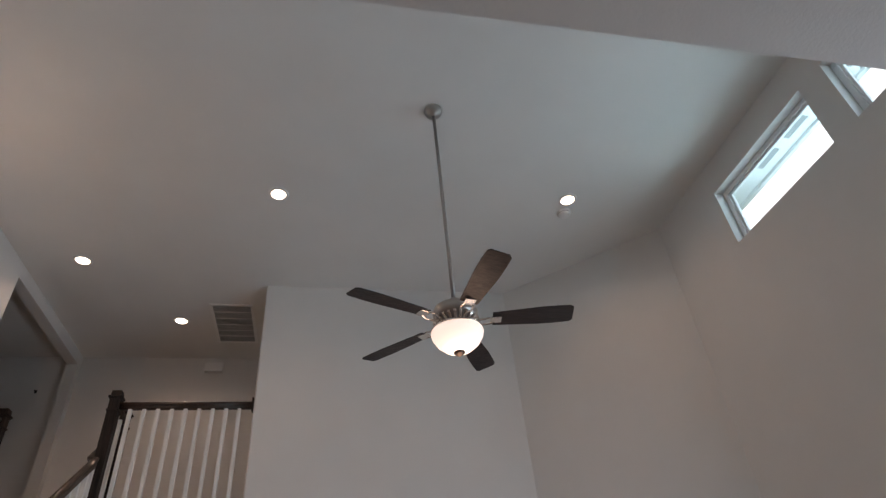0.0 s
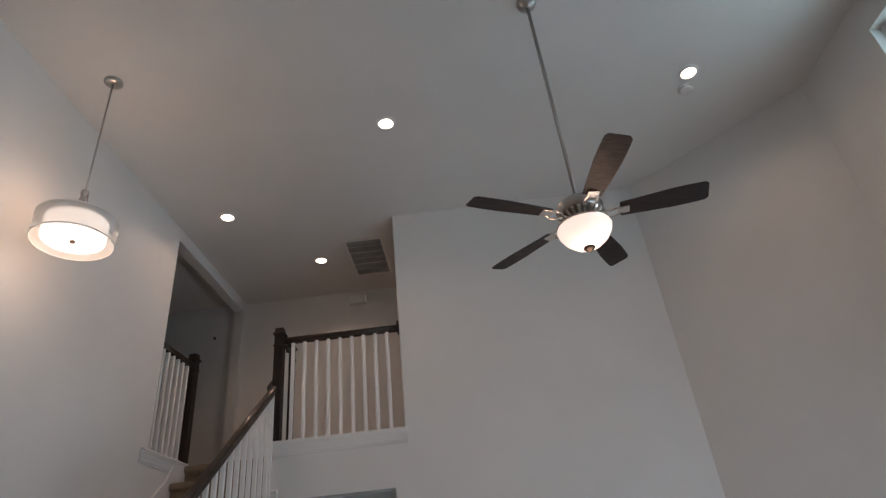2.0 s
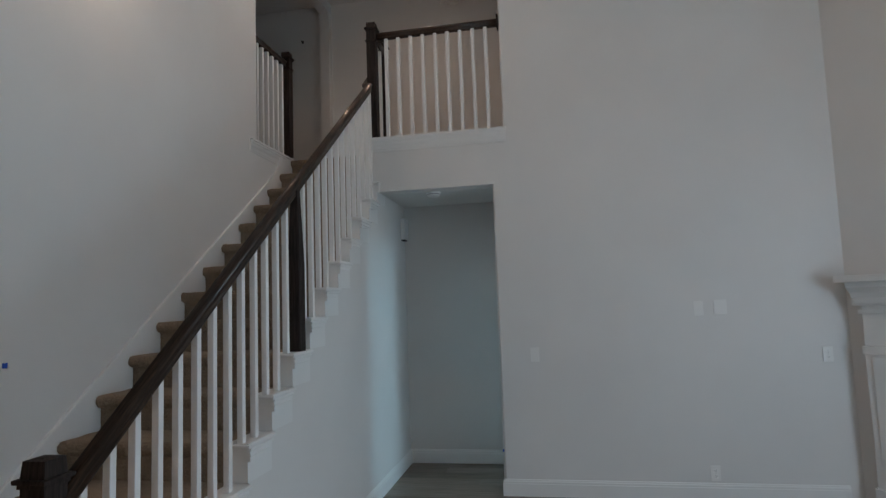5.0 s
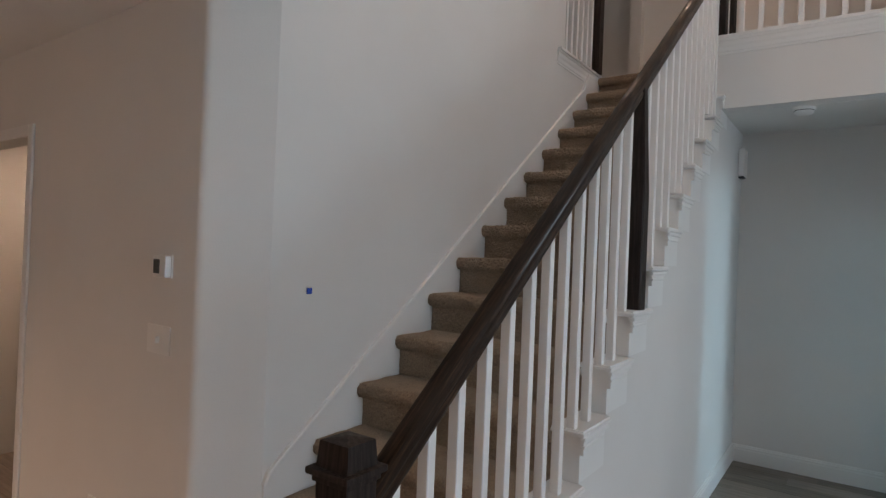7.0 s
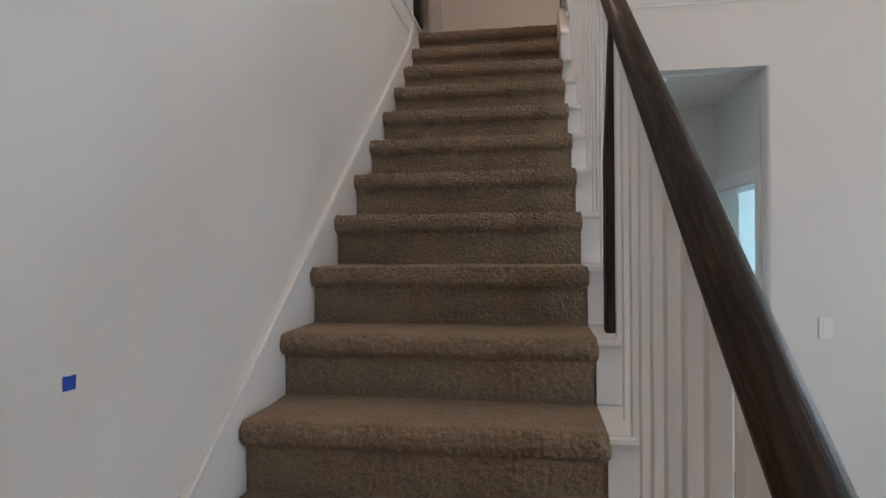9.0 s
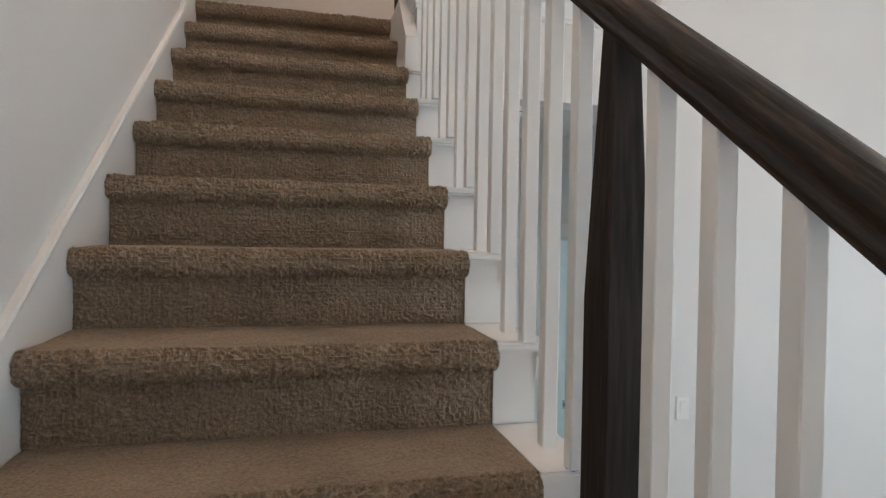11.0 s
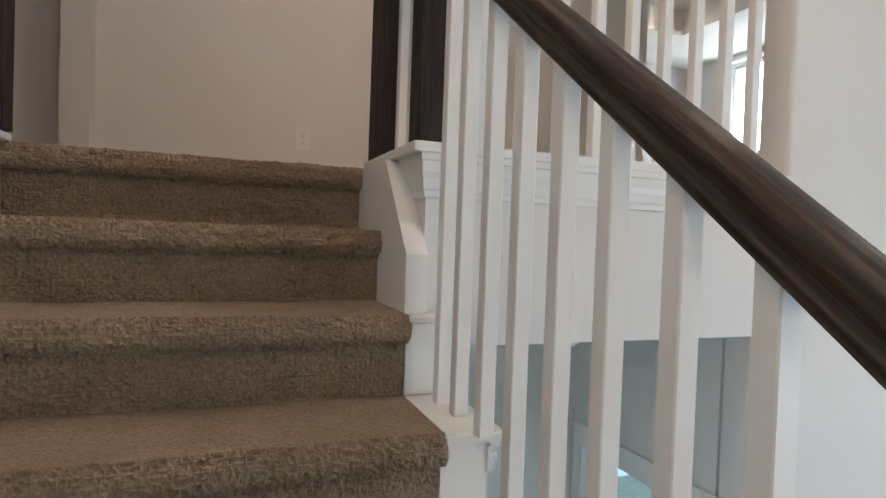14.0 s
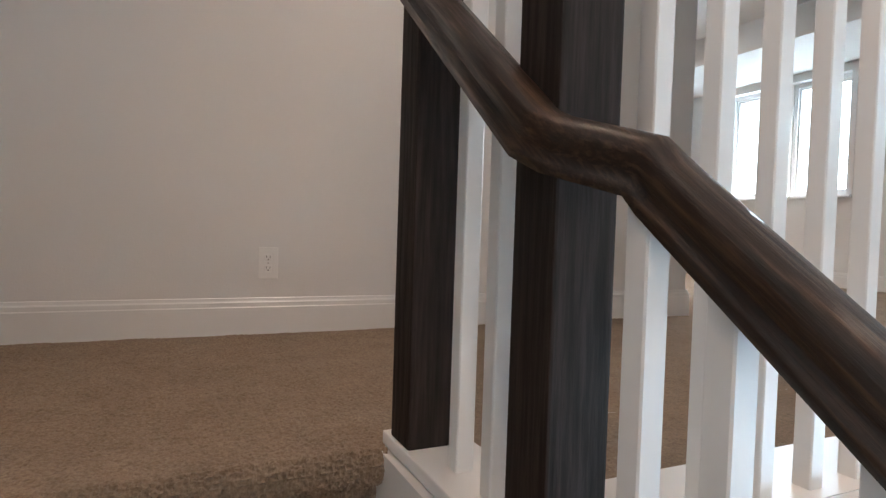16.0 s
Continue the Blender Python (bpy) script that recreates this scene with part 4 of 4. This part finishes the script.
# blue tape tabs
def tape(m, w=0.03, hh=0.026, label="small tab of blue painter's tape"):
    bm = bmesh.new()
    vs = [bm.verts.new(p) for p in ((-w / 2, 0, -hh / 2), (w / 2 * 0.9, 0, -hh / 2 * 1.1), (w / 2, 0, hh / 2 * 0.9), (0.0, 0.0015, hh / 2 * 0.8), (-w / 2 * 0.95, 0, hh / 2))]
    bm.faces.new(vs)
    r = bmesh.ops.extrude_face_region(bm, geom=bm.faces[:])
    for v in r["geom"]:
        if isinstance(v, bmesh.types.BMVert):
            v.co.y -= 0.0006
    ob = part("painters_tape", bm, M_TAPE)
    ob.matrix_world = m
    return tagged(ob, label, "tape")


tape(pose(X0 + 0.0015, -3.137, 1.413, 0, 0, 90))
tape(pose(XR - 0.035, nose(8)[0] + 0.014, nose(8)[1] + 0.001, 90, 0, 12), 0.05, 0.022, "blue painter's tape stuck on a tread")
tape(pose(XJ - 0.003, YB - 0.005, 0.37, 0, 0, 45), 0.02, 0.02)

# ---- open doorway of the hall, with a daylit room behind it ----
bm = bmesh.new()
for a, b, c, e_ in ((-0.36, -0.292, 0.0, 2.105), (0.442, 0.485, 0.0, 2.105), (-0.292, 0.442, 2.022, 2.105)):
    box(bm, XJ - 0.016, XJ - 0.001, a, b, c, e_, 0.004)
structure(part("trim", bm, M_TRIM), "white casing of the open hall doorway", "trim")
bm = bmesh.new()
for a, b, c, e_ in ((-0.291, -0.275, 0.0, 2.021), (0.425, 0.439, 0.0, 2.021), (-0.275, 0.425, 2.007, 2.019)):
    box(bm, XJ - 0.010, XJ + T + 0.01, a, b, c, e_, 0.002)
structure(part("door_jamb", bm, M_TRIM), "white door jamb lining", "trim")
strike = thing("strike_plate", XJ + 0.06, 0.4245, 0.95, "dark metal strike plate on the white door jamb", "strike plate")
part("plate", slab(-0.013, 0.013, -0.0022, -0.0002, -0.028, 0.028, 0.0008), M_NICKEL, strike)
part("latch_hole", slab(-0.006, 0.006, -0.0030, -0.0021, -0.010, 0.010), M_DARK, strike)
window("window_7", *LOWROOM, "white vinyl window with blue-tinted glass in the back room", True, M_DIMMED)
lamp("day_room", "AREA", look((XE - 0.02, 1.8, 1.3), (XE - 3, 3.4, 1.2)), 40, (0.42, 0.78, 1.0), size=1.6, size_y=1.4)
# doorway in the thermostat wall
bm = bmesh.new()
for a, b, c, e_ in ((-1.78, -1.72, 0.0, 2.19), (-2.66, -2.60, 0.0, 2.19), (-2.598, -1.782, 2.13, 2.19)):
    box(bm, a, b, YT - 0.014, YT - 0.001, c, e_, 0.004)
structure(part("trim", bm, M_TRIM), "white casing of the side doorway", "trim")
structure(part("wall_side_room", slab(-5.9, -0.3, -2.0, -1.9, 0.0, LOW - 0.065), M_WALL), "wall of the side room", "wall")
structure(part("wall_side_end", slab(-3.3, -3.2, -3.43, -2.001, 0.0, LOW - 0.065), M_WALL), "end wall of the side room", "wall")
wall_plate("light_switch", pose(-2.05, -2.0, 1.2), 0.072, 0.118, "white switch in the side room", "switch", "rocker")
recessed_light(-2.6, -2.75, LOW - 0.064, 15)

# ---- fireplace on the slanted wall ----
fp = thing("fireplace", 0, 0, 0, "white painted fireplace surround with a thick mantel shelf", "fireplace")
L = d * math.sqrt(2)
fp.matrix_world = pose(4.83 + 0.5 * d, YB - 0.5 * d, 0, 0, 0, -45)
hw = 0.80
bm = slab(-hw - 0.10, hw + 0.10, -0.26, -0.001, 1.68, 1.73, 0.006)
part("mantel_shelf", bm, M_TRIM, fp)
prof = [(-0.001, 1.50), (-0.09, 1.50), (-0.10, 1.52), (-0.10, 1.56), (-0.13, 1.60), (-0.19, 1.64), (-0.20, 1.679), (-0.001, 1.679)]
part("crown", prism(prof, "x", -hw - 0.05, hw + 0.05), M_TRIM, fp)
part("frieze", slab(-hw, hw, -0.075, -0.001, 1.20, 1.499, 0.004), M_TRIM, fp)
part("frieze_bead", slab(-hw - 0.02, hw + 0.02, -0.095, -0.076, 1.44, 1.47, 0.005), M_TRIM, fp)
for sgn in (-1, 1):
    xa, xb = sorted((sgn * hw, sgn * (hw - 0.20)))
    leg = part("pilaster", slab(xa, xb, -0.085, -0.001, 0.0, 1.20, 0.004), M_TRIM, fp)
    part("pilaster_panel", slab(xa + 0.045, xb - 0.045, -0.092, -0.085, 0.22, 1.12, 0.003), M_TRIM, leg)
    part("plinth", slab(xa - 0.015, xb + 0.015, -0.10, -0.001, 0.0, 0.16, 0.004), M_TRIM, leg)
    part("capital", slab(xa - 0.012, xb + 0.012, -0.10, -0.0855, 1.14, 1.20, 0.004), M_TRIM, leg)
part("slip", slab(-hw + 0.20, -0.46, -0.03, -0.001, 0.0, 1.20), M_TRIM, fp)
part("slip", slab(0.46, hw - 0.20, -0.03, -0.001, 0.0, 1.20), M_TRIM, fp)
part("slip", slab(-0.46, 0.46, -0.03, -0.001, 0.98, 1.20), M_TRIM, fp)
part("firebox", slab(-0.46, 0.46, -0.02, -0.001, 0.0, 0.98), M_DARK, fp, "black firebox")
bm = bmesh.new()
for a, b, c, e_ in ((-0.44, 0.44, 0.90, 0.96), (-0.44, -0.40, 0.05, 0.90), (0.40, 0.44, 0.05, 0.90), (-0.44, 0.44, 0.0, 0.05)):
    box(bm, a, b, -0.035, -0.021, c, e_, 0.003)
part("firebox_frame", bm, M_BRONZE, fp)

# ---- plank floor, nearest pieces one by one ----
floor = bpy.data.objects["floor"]
rng = random.Random(7)
PWD, PLN = 0.178, 1.22
meshes = {}
far = bmesh.new()
count = 0
row = 0
y = -8.2
while y < 4.15:
    x = -6.0 - rng.random() * PLN
    while x < XE:
        xa, xb = max(x, -6.0) + 0.0012, min(x + PLN, XE) - 0.0012
        ya, yb = y + 0.0012, min(y + PWD, 4.19) - 0.0012
        if xb - xa > 0.05:
            near = xb > 0.9 and xa < 4.6 and -5.6 < ya < 0.6 and count < 240
            if near:
                key = (round(xb - xa, 2), round(yb - ya, 3))
                if key not in meshes:
                    bm = slab(-key[0] / 2, key[0] / 2, -key[1] / 2, key[1] / 2, -0.007, 0.0)
                    tops = [e_ for e_ in bm.edges if all(v.co.z > -0.001 for v in e_.verts)]
                    bmesh.ops.bevel(bm, geom=tops, offset=0.0014, segments=1, affect="EDGES")
                    meshes[key] = mesh_of("plank", bm, M_PLANK)
                ob = new("plank", meshes[key])
                ob.location = ((xa + xb) / 2, (ya + yb) / 2, 0.0)
                ob.parent = floor
                count += 1
            else:
                far_v = [far.verts.new(p) for p in ((xa, ya, 0), (xb, ya, 0), (xb, yb, 0), (xa, yb, 0))]
                far.faces.new(far_v)
        x += PLN
    y += PWD
ob = part("planks", far, M_PLANK, floor, "remaining grey-brown planks")
ob["kind"] = "stuff"
